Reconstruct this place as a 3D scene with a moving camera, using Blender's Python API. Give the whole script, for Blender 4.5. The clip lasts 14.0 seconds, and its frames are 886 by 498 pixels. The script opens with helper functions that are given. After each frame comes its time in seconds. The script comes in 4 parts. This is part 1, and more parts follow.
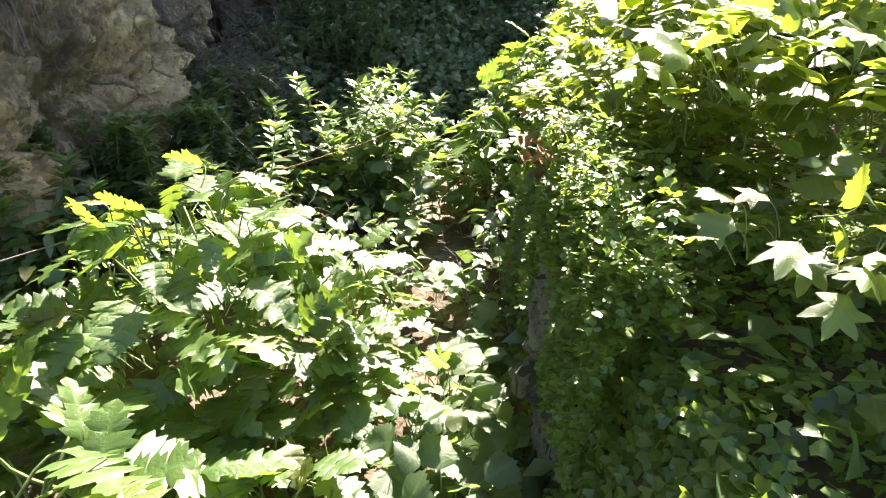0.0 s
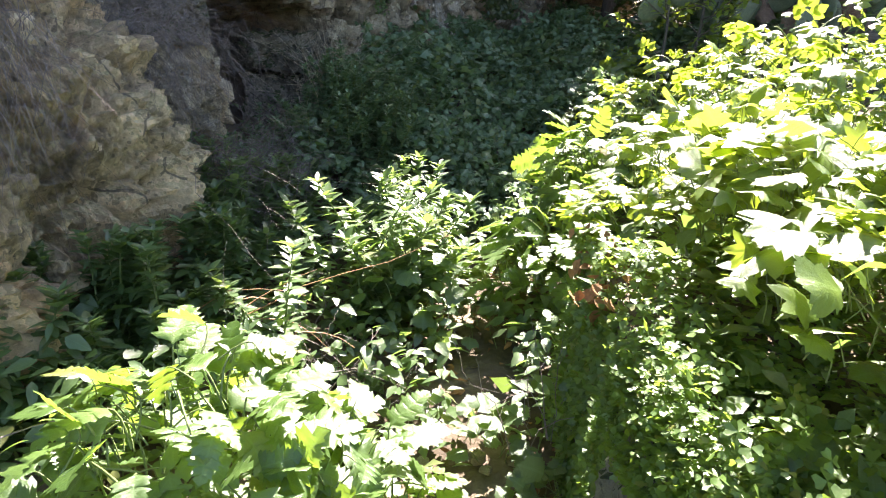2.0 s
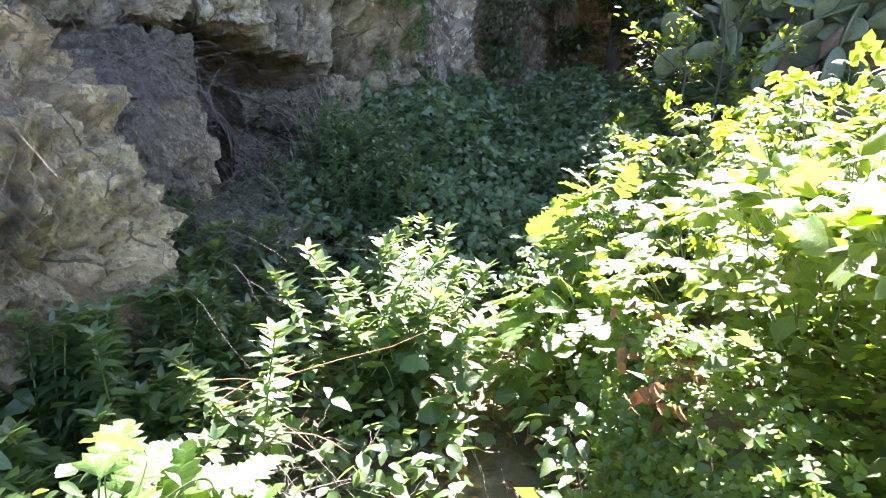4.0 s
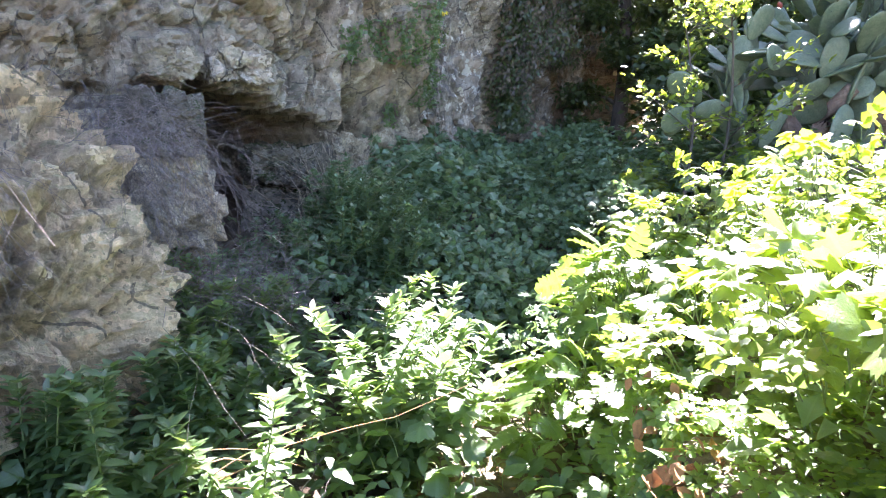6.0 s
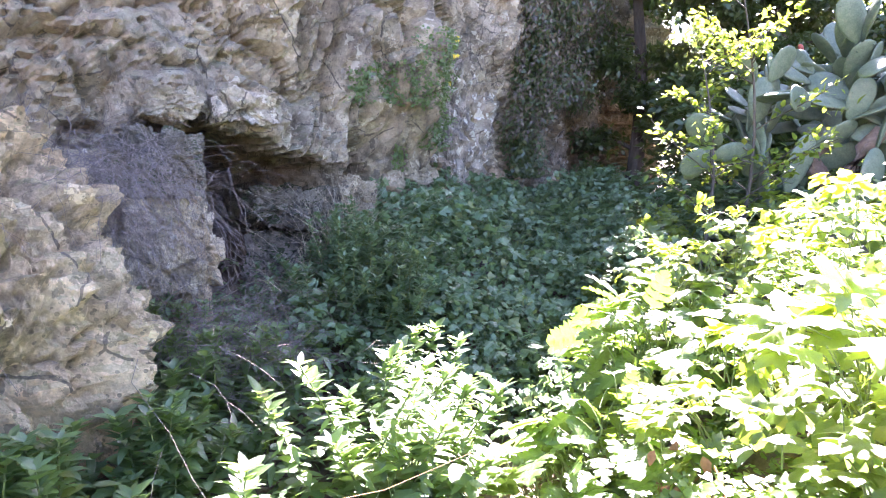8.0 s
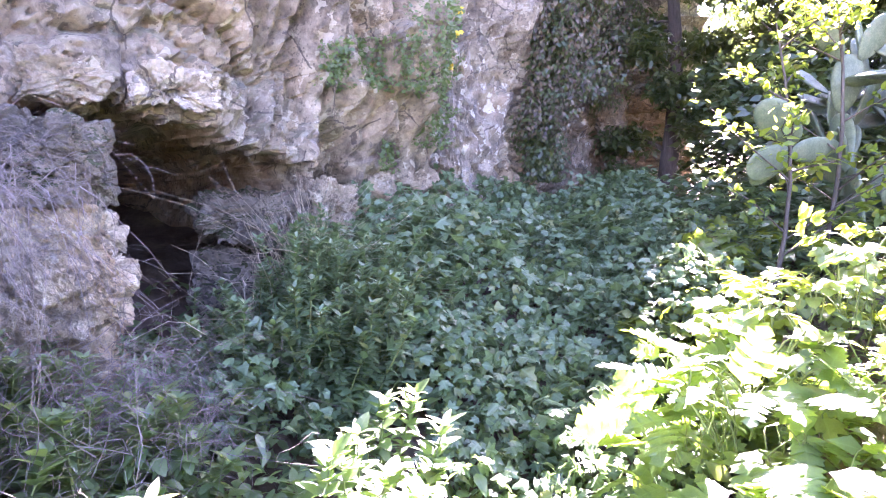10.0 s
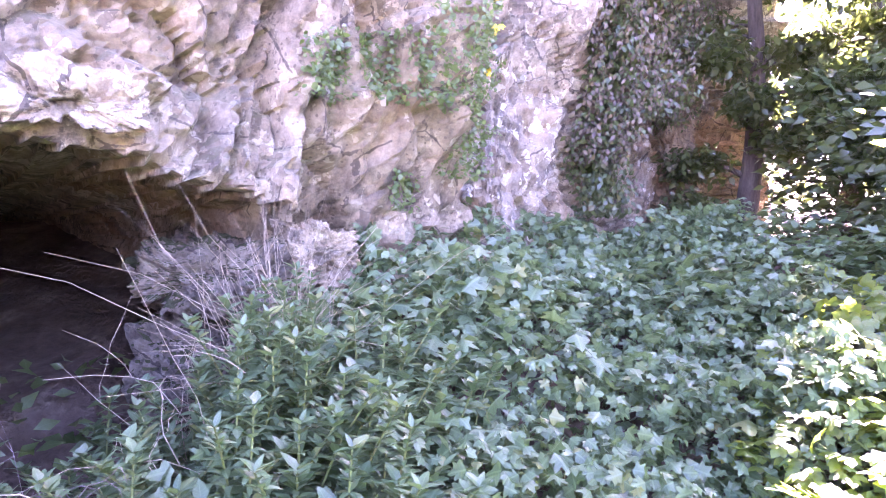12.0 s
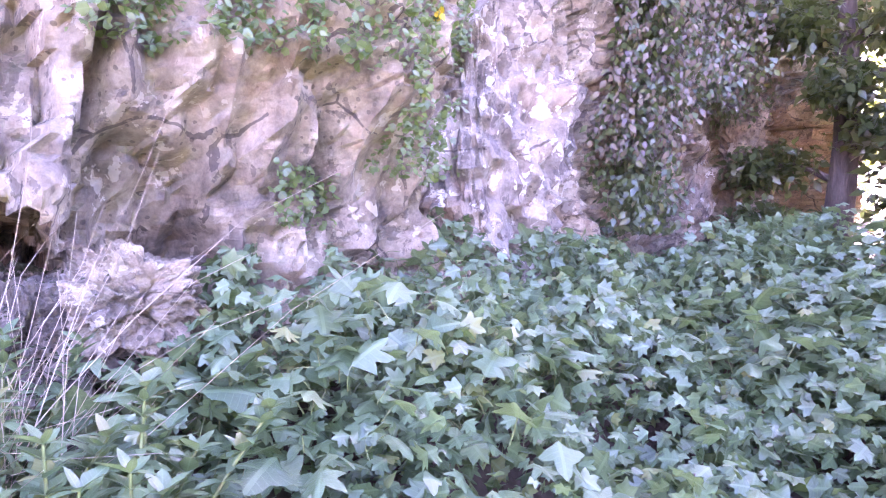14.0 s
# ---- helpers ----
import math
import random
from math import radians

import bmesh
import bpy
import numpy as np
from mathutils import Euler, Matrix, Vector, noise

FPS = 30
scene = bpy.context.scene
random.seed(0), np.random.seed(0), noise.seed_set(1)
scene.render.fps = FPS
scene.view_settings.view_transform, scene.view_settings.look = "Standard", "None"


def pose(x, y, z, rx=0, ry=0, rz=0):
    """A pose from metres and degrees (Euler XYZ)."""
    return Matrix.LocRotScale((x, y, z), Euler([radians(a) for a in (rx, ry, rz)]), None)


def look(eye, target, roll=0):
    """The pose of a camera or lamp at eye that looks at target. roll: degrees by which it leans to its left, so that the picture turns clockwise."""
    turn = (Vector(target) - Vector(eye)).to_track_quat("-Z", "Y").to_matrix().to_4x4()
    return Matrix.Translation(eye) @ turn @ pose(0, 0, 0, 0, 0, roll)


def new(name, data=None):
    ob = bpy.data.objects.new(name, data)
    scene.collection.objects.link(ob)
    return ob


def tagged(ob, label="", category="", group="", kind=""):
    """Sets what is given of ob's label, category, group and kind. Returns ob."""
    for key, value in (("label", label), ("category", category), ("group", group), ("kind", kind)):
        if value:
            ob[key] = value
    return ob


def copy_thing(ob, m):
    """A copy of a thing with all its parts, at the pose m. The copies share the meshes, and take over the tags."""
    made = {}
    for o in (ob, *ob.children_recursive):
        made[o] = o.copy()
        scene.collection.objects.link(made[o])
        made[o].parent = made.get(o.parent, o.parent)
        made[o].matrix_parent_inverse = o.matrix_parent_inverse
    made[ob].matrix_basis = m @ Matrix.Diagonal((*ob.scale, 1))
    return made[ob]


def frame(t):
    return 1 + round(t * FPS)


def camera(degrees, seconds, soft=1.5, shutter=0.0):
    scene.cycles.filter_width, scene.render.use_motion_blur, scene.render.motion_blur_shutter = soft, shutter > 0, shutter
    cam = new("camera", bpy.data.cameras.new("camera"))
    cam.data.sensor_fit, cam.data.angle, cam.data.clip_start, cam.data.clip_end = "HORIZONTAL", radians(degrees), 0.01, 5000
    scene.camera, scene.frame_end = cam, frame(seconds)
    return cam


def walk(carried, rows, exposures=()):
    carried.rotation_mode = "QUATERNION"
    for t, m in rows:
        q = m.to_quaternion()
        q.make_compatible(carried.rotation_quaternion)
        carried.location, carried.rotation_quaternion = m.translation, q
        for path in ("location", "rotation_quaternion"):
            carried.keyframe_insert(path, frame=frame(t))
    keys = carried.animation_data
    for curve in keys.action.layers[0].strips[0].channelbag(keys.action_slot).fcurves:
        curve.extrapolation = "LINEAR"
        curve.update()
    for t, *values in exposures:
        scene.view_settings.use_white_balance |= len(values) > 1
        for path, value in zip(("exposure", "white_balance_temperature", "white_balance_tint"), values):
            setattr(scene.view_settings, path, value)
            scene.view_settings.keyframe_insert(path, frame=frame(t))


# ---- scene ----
cam = camera(69.2, 14.0, 1.1)
ROWS = [
    (0, (0.026, 0.119, 1.485), (0.026, 1.979, 0.75), 0.4),
    (0.5, (-0.035, 0.269, 1.606), (-0.053, 2.137, 0.89), 0.4),
    (1, (-0.087, 0.363, 1.691), (-0.117, 2.239, 0.998), 0.3),
    (1.5, (-0.097, 0.466, 1.707), (-0.141, 2.355, 1.053), 0.2),
    (2, (-0.037, 0.539, 1.71), (-0.104, 2.442, 1.096), 0.2),
    (2.5, (-0.021, 0.617, 1.7), (-0.096, 2.543, 1.163), 0.2),
    (3, (-0.104, 0.796, 1.634), (-0.161, 2.738, 1.157), 0.2),
    (5.5, (-0.111, 1.02, 1.693), (-0.184, 2.986, 1.332), 0.1),
    (6, (-0.109, 1.03, 1.692), (-0.194, 3.008, 1.408), 0.2),
    (6.5, (-0.1, 1.027, 1.689), (-0.198, 3.014, 1.479), 0.3),
    (7, (-0.101, 1.039, 1.673), (-0.222, 3.031, 1.529), 0.4),
    (9.5, (0.007, 1.967, 1.682), (-0.148, 3.956, 1.539), 0.6),
    (10, (-0.014, 2.284, 1.708), (-0.201, 4.271, 1.578), 0.8),
    (10.5, (-0.04, 2.619, 1.694), (-0.259, 4.603, 1.577), 0.9),
    (11, (-0.019, 2.853, 1.725), (-0.268, 4.834, 1.626), 0.9),
    (11.5, (-0.021, 3.126, 1.757), (-0.299, 5.105, 1.678), 0.9),
    (12, (-0.092, 3.431, 1.859), (-0.403, 5.406, 1.796), 0.9),
    (12.5, (-0.063, 3.796, 1.832), (-0.409, 5.765, 1.782), 0.8),
    (13, (0.074, 4.21, 1.897), (-0.353, 6.164, 1.875), 0.6),
    (13.5, (0.165, 4.453, 1.829), (-0.296, 6.399, 1.825), 0.7),
    (14, (0.164, 4.723, 1.878), (-0.328, 6.662, 1.876), 0.4),
]
walk(cam, [(t, look(eye, target, roll)) for t, eye, target, roll in ROWS],
     [(0, 2.88, 6800, 18), (3, 3.45, 6350, 20), (6.2, 4.2, 5950, 28), (9.5, 5.15, 5950, 52), (12, 6.1, 6050, 74), (14, 6.3, 6000, 80)])
SUN_AZ, SUN_EL = 18.4, 47.6

# ---------- world and sun ----------
world = bpy.data.worlds.new("sky")
scene.world = world
world.use_nodes = True
wn = world.node_tree.nodes
sky = wn.new("ShaderNodeTexSky")
sky.sky_type = 'NISHITA'
sky.sun_disc = False
sky.sun_elevation, sky.sun_rotation = radians(SUN_EL), radians(SUN_AZ)
world.node_tree.links.new(sky.outputs[0], wn["Background"].inputs[0])
wn["Background"].inputs[1].default_value = 0.056
sun_way = Vector((math.sin(radians(SUN_AZ)) * math.cos(radians(SUN_EL)), math.cos(radians(SUN_AZ)) * math.cos(radians(SUN_EL)), math.sin(radians(SUN_EL))))
sun = new("sun", bpy.data.lights.new("sun", 'SUN'))
sun.data.energy, sun.data.angle, sun.data.color = 5.0, radians(0.53), (1.0, 0.94, 0.84)
sun.matrix_world = look(sun_way * 60, (0, 0, 0))

rng = np.random.RandomState(7)


# ---------- materials ----------
def base_material(name):
    m = bpy.data.materials.new(name)
    m.use_nodes = True
    nt = m.node_tree
    return m, nt, nt.nodes["Principled BSDF"]


def add_ramp(nt, stops, fac):
    r = nt.nodes.new("ShaderNodeValToRGB")
    els = r.color_ramp.elements
    while len(els) < len(stops):
        els.new(0.5)
    for e, (p, c) in zip(els, stops):
        e.position, e.color = p, (*c, 1)
    nt.links.new(fac, r.inputs[0])
    return r.outputs[0]


def add_noise(nt, scale, detail=6, rough=0.6, coord=None, distortion=0.0):
    n = nt.nodes.new("ShaderNodeTexNoise")
    n.inputs["Scale"].default_value, n.inputs["Detail"].default_value = scale, detail
    n.inputs["Roughness"].default_value, n.inputs["Distortion"].default_value = rough, distortion
    if coord:
        nt.links.new(coord, n.inputs["Vector"])
    return n.outputs[0]


def add_math(nt, op, a, b=0.0, clamp=False):
    m = nt.nodes.new("ShaderNodeMath")
    m.operation, m.use_clamp = op, clamp
    for i, v in enumerate((a, b)):
        if isinstance(v, (int, float)):
            m.inputs[i].default_value = v
        else:
            nt.links.new(v, m.inputs[i])
    return m.outputs[0]


def add_mix(nt, fac, a, b, blend='MIX'):
    m = nt.nodes.new("ShaderNodeMix")
    m.data_type, m.blend_type = 'RGBA', blend
    for sock, v in ((m.inputs[0], fac), (m.inputs[6], a), (m.inputs[7], b)):
        if isinstance(v, (int, float)):
            sock.default_value = v
        elif isinstance(v, tuple):
            sock.default_value = (*v, 1)
        else:
            nt.links.new(v, sock)
    return m.outputs[2]


def leaf_material(name, dark, light, old, through_light, rough=0.38, glow=0.42, vein=0.35, gloss=0.8):
    """Leaf: two-tone blade with paler veins, light passing through the blade."""
    m, nt, bsdf = base_material(name)
    info, geo = nt.nodes.new("ShaderNodeObjectInfo"), nt.nodes.new("ShaderNodeNewGeometry")
    coord, uvm = nt.nodes.new("ShaderNodeTexCoord"), nt.nodes.new("ShaderNodeUVMap")
    both = add_math(nt, 'FRACT', add_math(nt, 'ADD', info.outputs["Random"], geo.outputs["Random Per Island"]))
    col = add_ramp(nt, [(0.0, dark), (0.55, light), (0.93, light), (0.975, old)], both)
    grain = add_noise(nt, 30, 4, 0.6, coord.outputs["Object"])
    col = add_mix(nt, 0.35, col, add_ramp(nt, [(0.3, (0.4, 0.4, 0.4)), (0.7, (1.3, 1.3, 1.3))], grain), 'MULTIPLY')
    sep = nt.nodes.new("ShaderNodeSeparateXYZ")
    nt.links.new(uvm.outputs[0], sep.inputs[0])
    u = add_math(nt, 'ABSOLUTE', sep.outputs[0])
    mid = add_math(nt, 'LESS_THAN', u, 0.07)
    side = add_math(nt, 'FRACT', add_math(nt, 'MULTIPLY', add_math(nt, 'SUBTRACT', sep.outputs[1], add_math(nt, 'MULTIPLY', u, 0.13)), 7.0))
    ribs = add_math(nt, 'MAXIMUM', mid, add_math(nt, 'MULTIPLY', add_math(nt, 'LESS_THAN', side, 0.12), 0.6))
    pale = tuple(min(1, c * 1.9 + 0.03) for c in light)
    col = add_mix(nt, add_math(nt, 'MULTIPLY', ribs, vein), col, pale)
    nt.links.new(col, bsdf.inputs["Base Color"])
    bsdf.inputs["Roughness"].default_value = rough
    bsdf.inputs["Specular IOR Level"].default_value = gloss
    bump = nt.nodes.new("ShaderNodeBump")
    bump.inputs["Strength"].default_value, bump.inputs["Distance"].default_value = 0.35, 0.01
    nt.links.new(add_math(nt, 'SUBTRACT', grain, add_math(nt, 'MULTIPLY', ribs, 0.12)), bump.inputs["Height"])
    nt.links.new(bump.outputs[0], bsdf.inputs["Normal"])
    tr = nt.nodes.new("ShaderNodeBsdfTranslucent")
    tc = add_mix(nt, 0.35, through_light, col, 'MIX')
    nt.links.new(tc, tr.inputs[0])
    mix = nt.nodes.new("ShaderNodeMixShader")
    mix.inputs[0].default_value = glow
    nt.links.new(bsdf.outputs[0], mix.inputs[1])
    nt.links.new(tr.outputs[0], mix.inputs[2])
    nt.links.new(mix.outputs[0], nt.nodes["Material Output"].inputs[0])
    return m


def rock_material(name, tint=(1, 1, 1), moss=0.3, lichen=0.5):
    """Weathered limestone: grey crust, ochre faces, dark stains, pale lichen, a little moss on ledges."""
    m, nt, bsdf = base_material(name)
    coord, geo = nt.nodes.new("ShaderNodeTexCoord"), nt.nodes.new("ShaderNodeNewGeometry")
    pos = geo.outputs["Position"]
    big, mid, fine = add_noise(nt, 1.1, 6, 0.62, pos, 0.15), add_noise(nt, 4.6, 9, 0.72, pos, 0.0), add_noise(nt, 30, 9, 0.75, pos)
    col = add_ramp(nt, [(0.38, (0.19, 0.175, 0.16)), (0.47, (0.40, 0.37, 0.33)), (0.55, (0.46, 0.38, 0.28)), (0.64, (0.42, 0.27, 0.14))], big)
    col = add_mix(nt, 0.6, col, add_ramp(nt, [(0.36, (0.05, 0.045, 0.04)), (0.45, (0.24, 0.21, 0.18)), (0.54, (0.44, 0.40, 0.35)), (0.66, (0.66, 0.62, 0.56))], mid))
    col = add_mix(nt, 0.5, col, add_ramp(nt, [(0.3, (0.35, 0.34, 0.33)), (0.65, (1.25, 1.22, 1.18))], fine), 'MULTIPLY')
    vor = nt.nodes.new("ShaderNodeTexVoronoi")
    vor.inputs["Scale"].default_value = 26
    nt.links.new(pos, vor.inputs["Vector"])
    patch = add_noise(nt, 2.1, 3, 0.5, pos)
    pits = add_math(nt, 'MULTIPLY', add_math(nt, 'LESS_THAN', vor.outputs[0], 0.22), add_math(nt, 'GREATER_THAN', patch, 0.52))
    col = add_mix(nt, add_math(nt, 'MULTIPLY', pits, 0.55), col, (0.07, 0.065, 0.06))
    spots = add_math(nt, 'MULTIPLY', add_math(nt, 'GREATER_THAN', add_noise(nt, 11, 5, 0.6, pos), 0.57), add_math(nt, 'GREATER_THAN', add_noise(nt, 1.3, 3, 0.5, pos, 1.0), 0.5))
    col = add_mix(nt, add_math(nt, 'MULTIPLY', spots, lichen), col, (0.68, 0.67, 0.62))
    crust = add_math(nt, 'MULTIPLY', add_math(nt, 'GREATER_THAN', add_noise(nt, 8.5, 7, 0.65, pos), 0.56), add_math(nt, 'GREATER_THAN', add_noise(nt, 2.3, 4, 0.55, pos), 0.47))
    col = add_mix(nt, add_math(nt, 'MULTIPLY', crust, 0.55), col, (0.085, 0.08, 0.075))
    sep = nt.nodes.new("ShaderNodeSeparateXYZ")
    nt.links.new(geo.outputs["Normal"], sep.inputs[0])
    up = add_math(nt, 'MULTIPLY', add_math(nt, 'GREATER_THAN', sep.outputs[2], 0.45), add_math(nt, 'GREATER_THAN', mid, 0.48))
    col = add_mix(nt, add_math(nt, 'MULTIPLY', up, moss), col, (0.07, 0.10, 0.03))
    if tint != (1, 1, 1):
        col = add_mix(nt, 1.0, col, tint, 'MULTIPLY')
    crk = nt.nodes.new("ShaderNodeTexVoronoi")
    crk.feature = 'DISTANCE_TO_EDGE'
    crk.inputs["Scale"].default_value = 1.7
    bent = nt.nodes.new("ShaderNodeVectorMath")
    bent.operation = 'ADD'
    wob = nt.nodes.new("ShaderNodeTexNoise")
    wob.inputs["Scale"].default_value, wob.inputs["Detail"].default_value = 2.2, 8
    nt.links.new(pos, wob.inputs["Vector"])
    sc = nt.nodes.new("ShaderNodeVectorMath")
    sc.operation = 'SCALE'
    sc.inputs["Scale"].default_value = 0.22
    nt.links.new(wob.outputs["Color"], sc.inputs[0])
    nt.links.new(pos, bent.inputs[0])
    nt.links.new(sc.outputs[0], bent.inputs[1])
    nt.links.new(bent.outputs[0], crk.inputs["Vector"])
    line = add_math(nt, 'MULTIPLY', add_math(nt, 'LESS_THAN', crk.outputs["Distance"], 0.009), add_math(nt, 'GREATER_THAN', mid, 0.50))
    col = add_mix(nt, add_math(nt, 'MULTIPLY', line, 0.7), col, (0.06, 0.05, 0.045))
    nt.links.new(col, bsdf.inputs["Base Color"])
    bsdf.inputs["Roughness"].default_value = 0.92
    bump = nt.nodes.new("ShaderNodeBump")
    bump.inputs["Strength"].default_value, bump.inputs["Distance"].default_value = 1.0, 0.05
    h = add_math(nt, 'ADD', add_math(nt, 'MULTIPLY', fine, 0.8), add_math(nt, 'ADD', add_math(nt, 'MULTIPLY', mid, 1.2), add_math(nt, 'MULTIPLY', pits, -0.5)))
    nt.links.new(h, bump.inputs["Height"])
    nt.links.new(bump.outputs[0], bsdf.inputs["Normal"])
    return m


def plain_material(name, stops, scale, rough=0.9, bumps=0.4, stretch=None):
    m, nt, bsdf = base_material(name)
    coord, info = nt.nodes.new("ShaderNodeTexCoord"), nt.nodes.new("ShaderNodeObjectInfo")
    vec = coord.outputs["Object"]
    if stretch:
        mp = nt.nodes.new("ShaderNodeMapping")
        mp.inputs["Scale"].default_value = stretch
        nt.links.new(vec, mp.inputs[0])
        vec = mp.outputs[0]
    n = add_noise(nt, scale, 8, 0.65, vec, 0.3)
    fine = add_noise(nt, scale * 7, 6, 0.6, vec)
    col = add_mix(nt, 0.5, add_ramp(nt, stops, n), add_ramp(nt, [(0.3, (0.55, 0.55, 0.55)), (0.7, (1.35, 1.35, 1.35))], fine), 'MULTIPLY')
    nt.links.new(col, bsdf.inputs["Base Color"])
    bsdf.inputs["Roughness"].default_value = rough
    bump = nt.nodes.new("ShaderNodeBump")
    bump.inputs["Strength"].default_value, bump.inputs["Distance"].default_value = bumps, 0.02
    nt.links.new(add_math(nt, 'ADD', n, fine), bump.inputs["Height"])
    nt.links.new(bump.outputs[0], bsdf.inputs["Normal"])
    return m


M_ACANTHUS = leaf_material("acanthus_leaf", (0.05, 0.10, 0.025), (0.095, 0.165, 0.04), (0.16, 0.17, 0.04), (0.42, 0.62, 0.05), 0.36, 0.40, 0.22, 1.0)
M_ALEX = leaf_material("alexanders_leaf", (0.06, 0.115, 0.02), (0.11, 0.18, 0.035), (0.25, 0.22, 0.05), (0.55, 0.68, 0.05), 0.36, 0.46, 0.2, 0.95)
M_OXALIS = leaf_material("oxalis_leaf", (0.06, 0.12, 0.025), (0.11, 0.19, 0.04), (0.2, 0.2, 0.05), (0.42, 0.60, 0.06), 0.45, 0.45, 0.1)
M_HERB = leaf_material("herb_leaf", (0.055, 0.10, 0.04), (0.10, 0.16, 0.065), (0.15, 0.16, 0.05), (0.36, 0.55, 0.08), 0.42, 0.40, 0.2)
M_IVY = leaf_material("ivy_leaf", (0.05, 0.10, 0.045), (0.10, 0.165, 0.075), (0.17, 0.19, 0.06), (0.30, 0.46, 0.12), 0.45, 0.28, 0.3, 0.65)
M_TREE = leaf_material("tree_leaf", (0.03, 0.055, 0.018), (0.06, 0.095, 0.03), (0.12, 0.11, 0.04), (0.28, 0.38, 0.06), 0.34, 0.32, 0.1)
M_VINE = leaf_material("withered_vine_leaf", (0.075, 0.055, 0.04), (0.13, 0.11, 0.06), (0.16, 0.12, 0.07), (0.25, 0.22, 0.08), 0.6, 0.25, 0.1)
M_STALK = plain_material("green_stalk", [(0.3, (0.10, 0.15, 0.04)), (0.6, (0.17, 0.21, 0.07)), (0.8, (0.20, 0.13, 0.07))], 14, 0.5, 0.2)
M_TWIG = plain_material("dry_twig", [(0.3, (0.12, 0.095, 0.085)), (0.55, (0.22, 0.185, 0.165)), (0.75, (0.34, 0.30, 0.27))], 18, 0.85, 0.4)
M_STRAW = plain_material("dry_grass", [(0.3, (0.34, 0.28, 0.18)), (0.7, (0.55, 0.48, 0.34))], 12, 0.8, 0.2)
M_CANE = plain_material("brown_cane", [(0.3, (0.22, 0.11, 0.05)), (0.7, (0.36, 0.20, 0.10))], 16, 0.7, 0.3)
M_BARK = plain_material("bark", [(0.3, (0.05, 0.042, 0.035)), (0.6, (0.13, 0.11, 0.09)), (0.8, (0.22, 0.19, 0.15))], 9, 0.95, 0.8, (1, 1, 0.25))
M_PAD = plain_material("cactus_pad", [(0.3, (0.085, 0.12, 0.075)), (0.55, (0.14, 0.18, 0.115)), (0.8, (0.24, 0.23, 0.15))], 6, 0.5, 0.15)
M_CORK = plain_material("cactus_cork", [(0.3, (0.16, 0.10, 0.07)), (0.7, (0.30, 0.22, 0.17))], 10, 0.9, 0.6)
M_FRUIT = plain_material("cactus_fruit", [(0.3, (0.35, 0.05, 0.04)), (0.7, (0.50, 0.12, 0.05))], 10, 0.5, 0.1)
M_DEAD = plain_material("dead_leaf", [(0.3, (0.20, 0.09, 0.035)), (0.6, (0.36, 0.18, 0.07)), (0.8, (0.48, 0.32, 0.16))], 15, 0.8, 0.3)
M_SOIL = plain_material("soil", [(0.3, (0.055, 0.038, 0.025)), (0.55, (0.13, 0.095, 0.065)), (0.75, (0.26, 0.21, 0.15))], 3.0, 0.95, 0.9)
M_ROCK = rock_material("limestone", (1.10, 1.04, 0.84))
M_ROCK_WARM = rock_material("ochre_limestone", (1.85, 1.60, 1.15), 0.35, 0.5)
M_ROCK_PALE = rock_material("pale_limestone", (1.55, 1.48, 1.25), 0.15, 0.4)
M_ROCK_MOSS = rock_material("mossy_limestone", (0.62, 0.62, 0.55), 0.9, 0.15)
M_ROCK_WHITE = rock_material("white_lichened_limestone", (1.2, 1.18, 1.08), 0.2, 0.95)
M_FLOWER = plain_material("yellow_petal", [(0.3, (0.75, 0.55, 0.03)), (0.7, (0.85, 0.68, 0.05))], 20, 0.6, 0.1)


# ---------- mesh helpers ----------
def mesh_from(name, verts, tris, material, uv=None, mats=None, slots=None, smooth=True):
    me = bpy.data.meshes.new(name)
    verts, tris = np.asarray(verts, np.float32), np.asarray(tris, np.int32)
    me.vertices.add(len(verts)), me.loops.add(tris.size), me.polygons.add(len(tris))
    me.vertices.foreach_set("co", verts.ravel())
    me.loops.foreach_set("vertex_index", tris.ravel())
    me.polygons.foreach_set("loop_start", np.arange(len(tris), dtype=np.int32) * tris.shape[1])
    me.polygons.foreach_set("use_smooth", np.full(len(tris), smooth))
    if uv is not None:
        layer = me.uv_layers.new(name="UVMap")
        layer.data.foreach_set("uv", np.asarray(uv, np.float32)[tris.ravel()].ravel())
    for mm in (mats or [material]):
        me.materials.append(mm)
    if slots is not None:
        me.polygons.foreach_set("material_index", np.asarray(slots, np.int32))
    me.update(calc_edges=True)
    me.validate()
    return me


def ob_part(name, me, parent=None, m=None, label=""):
    ob = new(name, me)
    if parent:
        ob.parent = parent
    if m is not None:
        ob.matrix_basis = m
    return tagged(ob, label)


def thing(name, place, label, category, group="", kind=""):
    ob = new(name)
    ob.empty_display_size = 0.1
    ob.location = place
    return tagged(ob, label, category, group, kind)


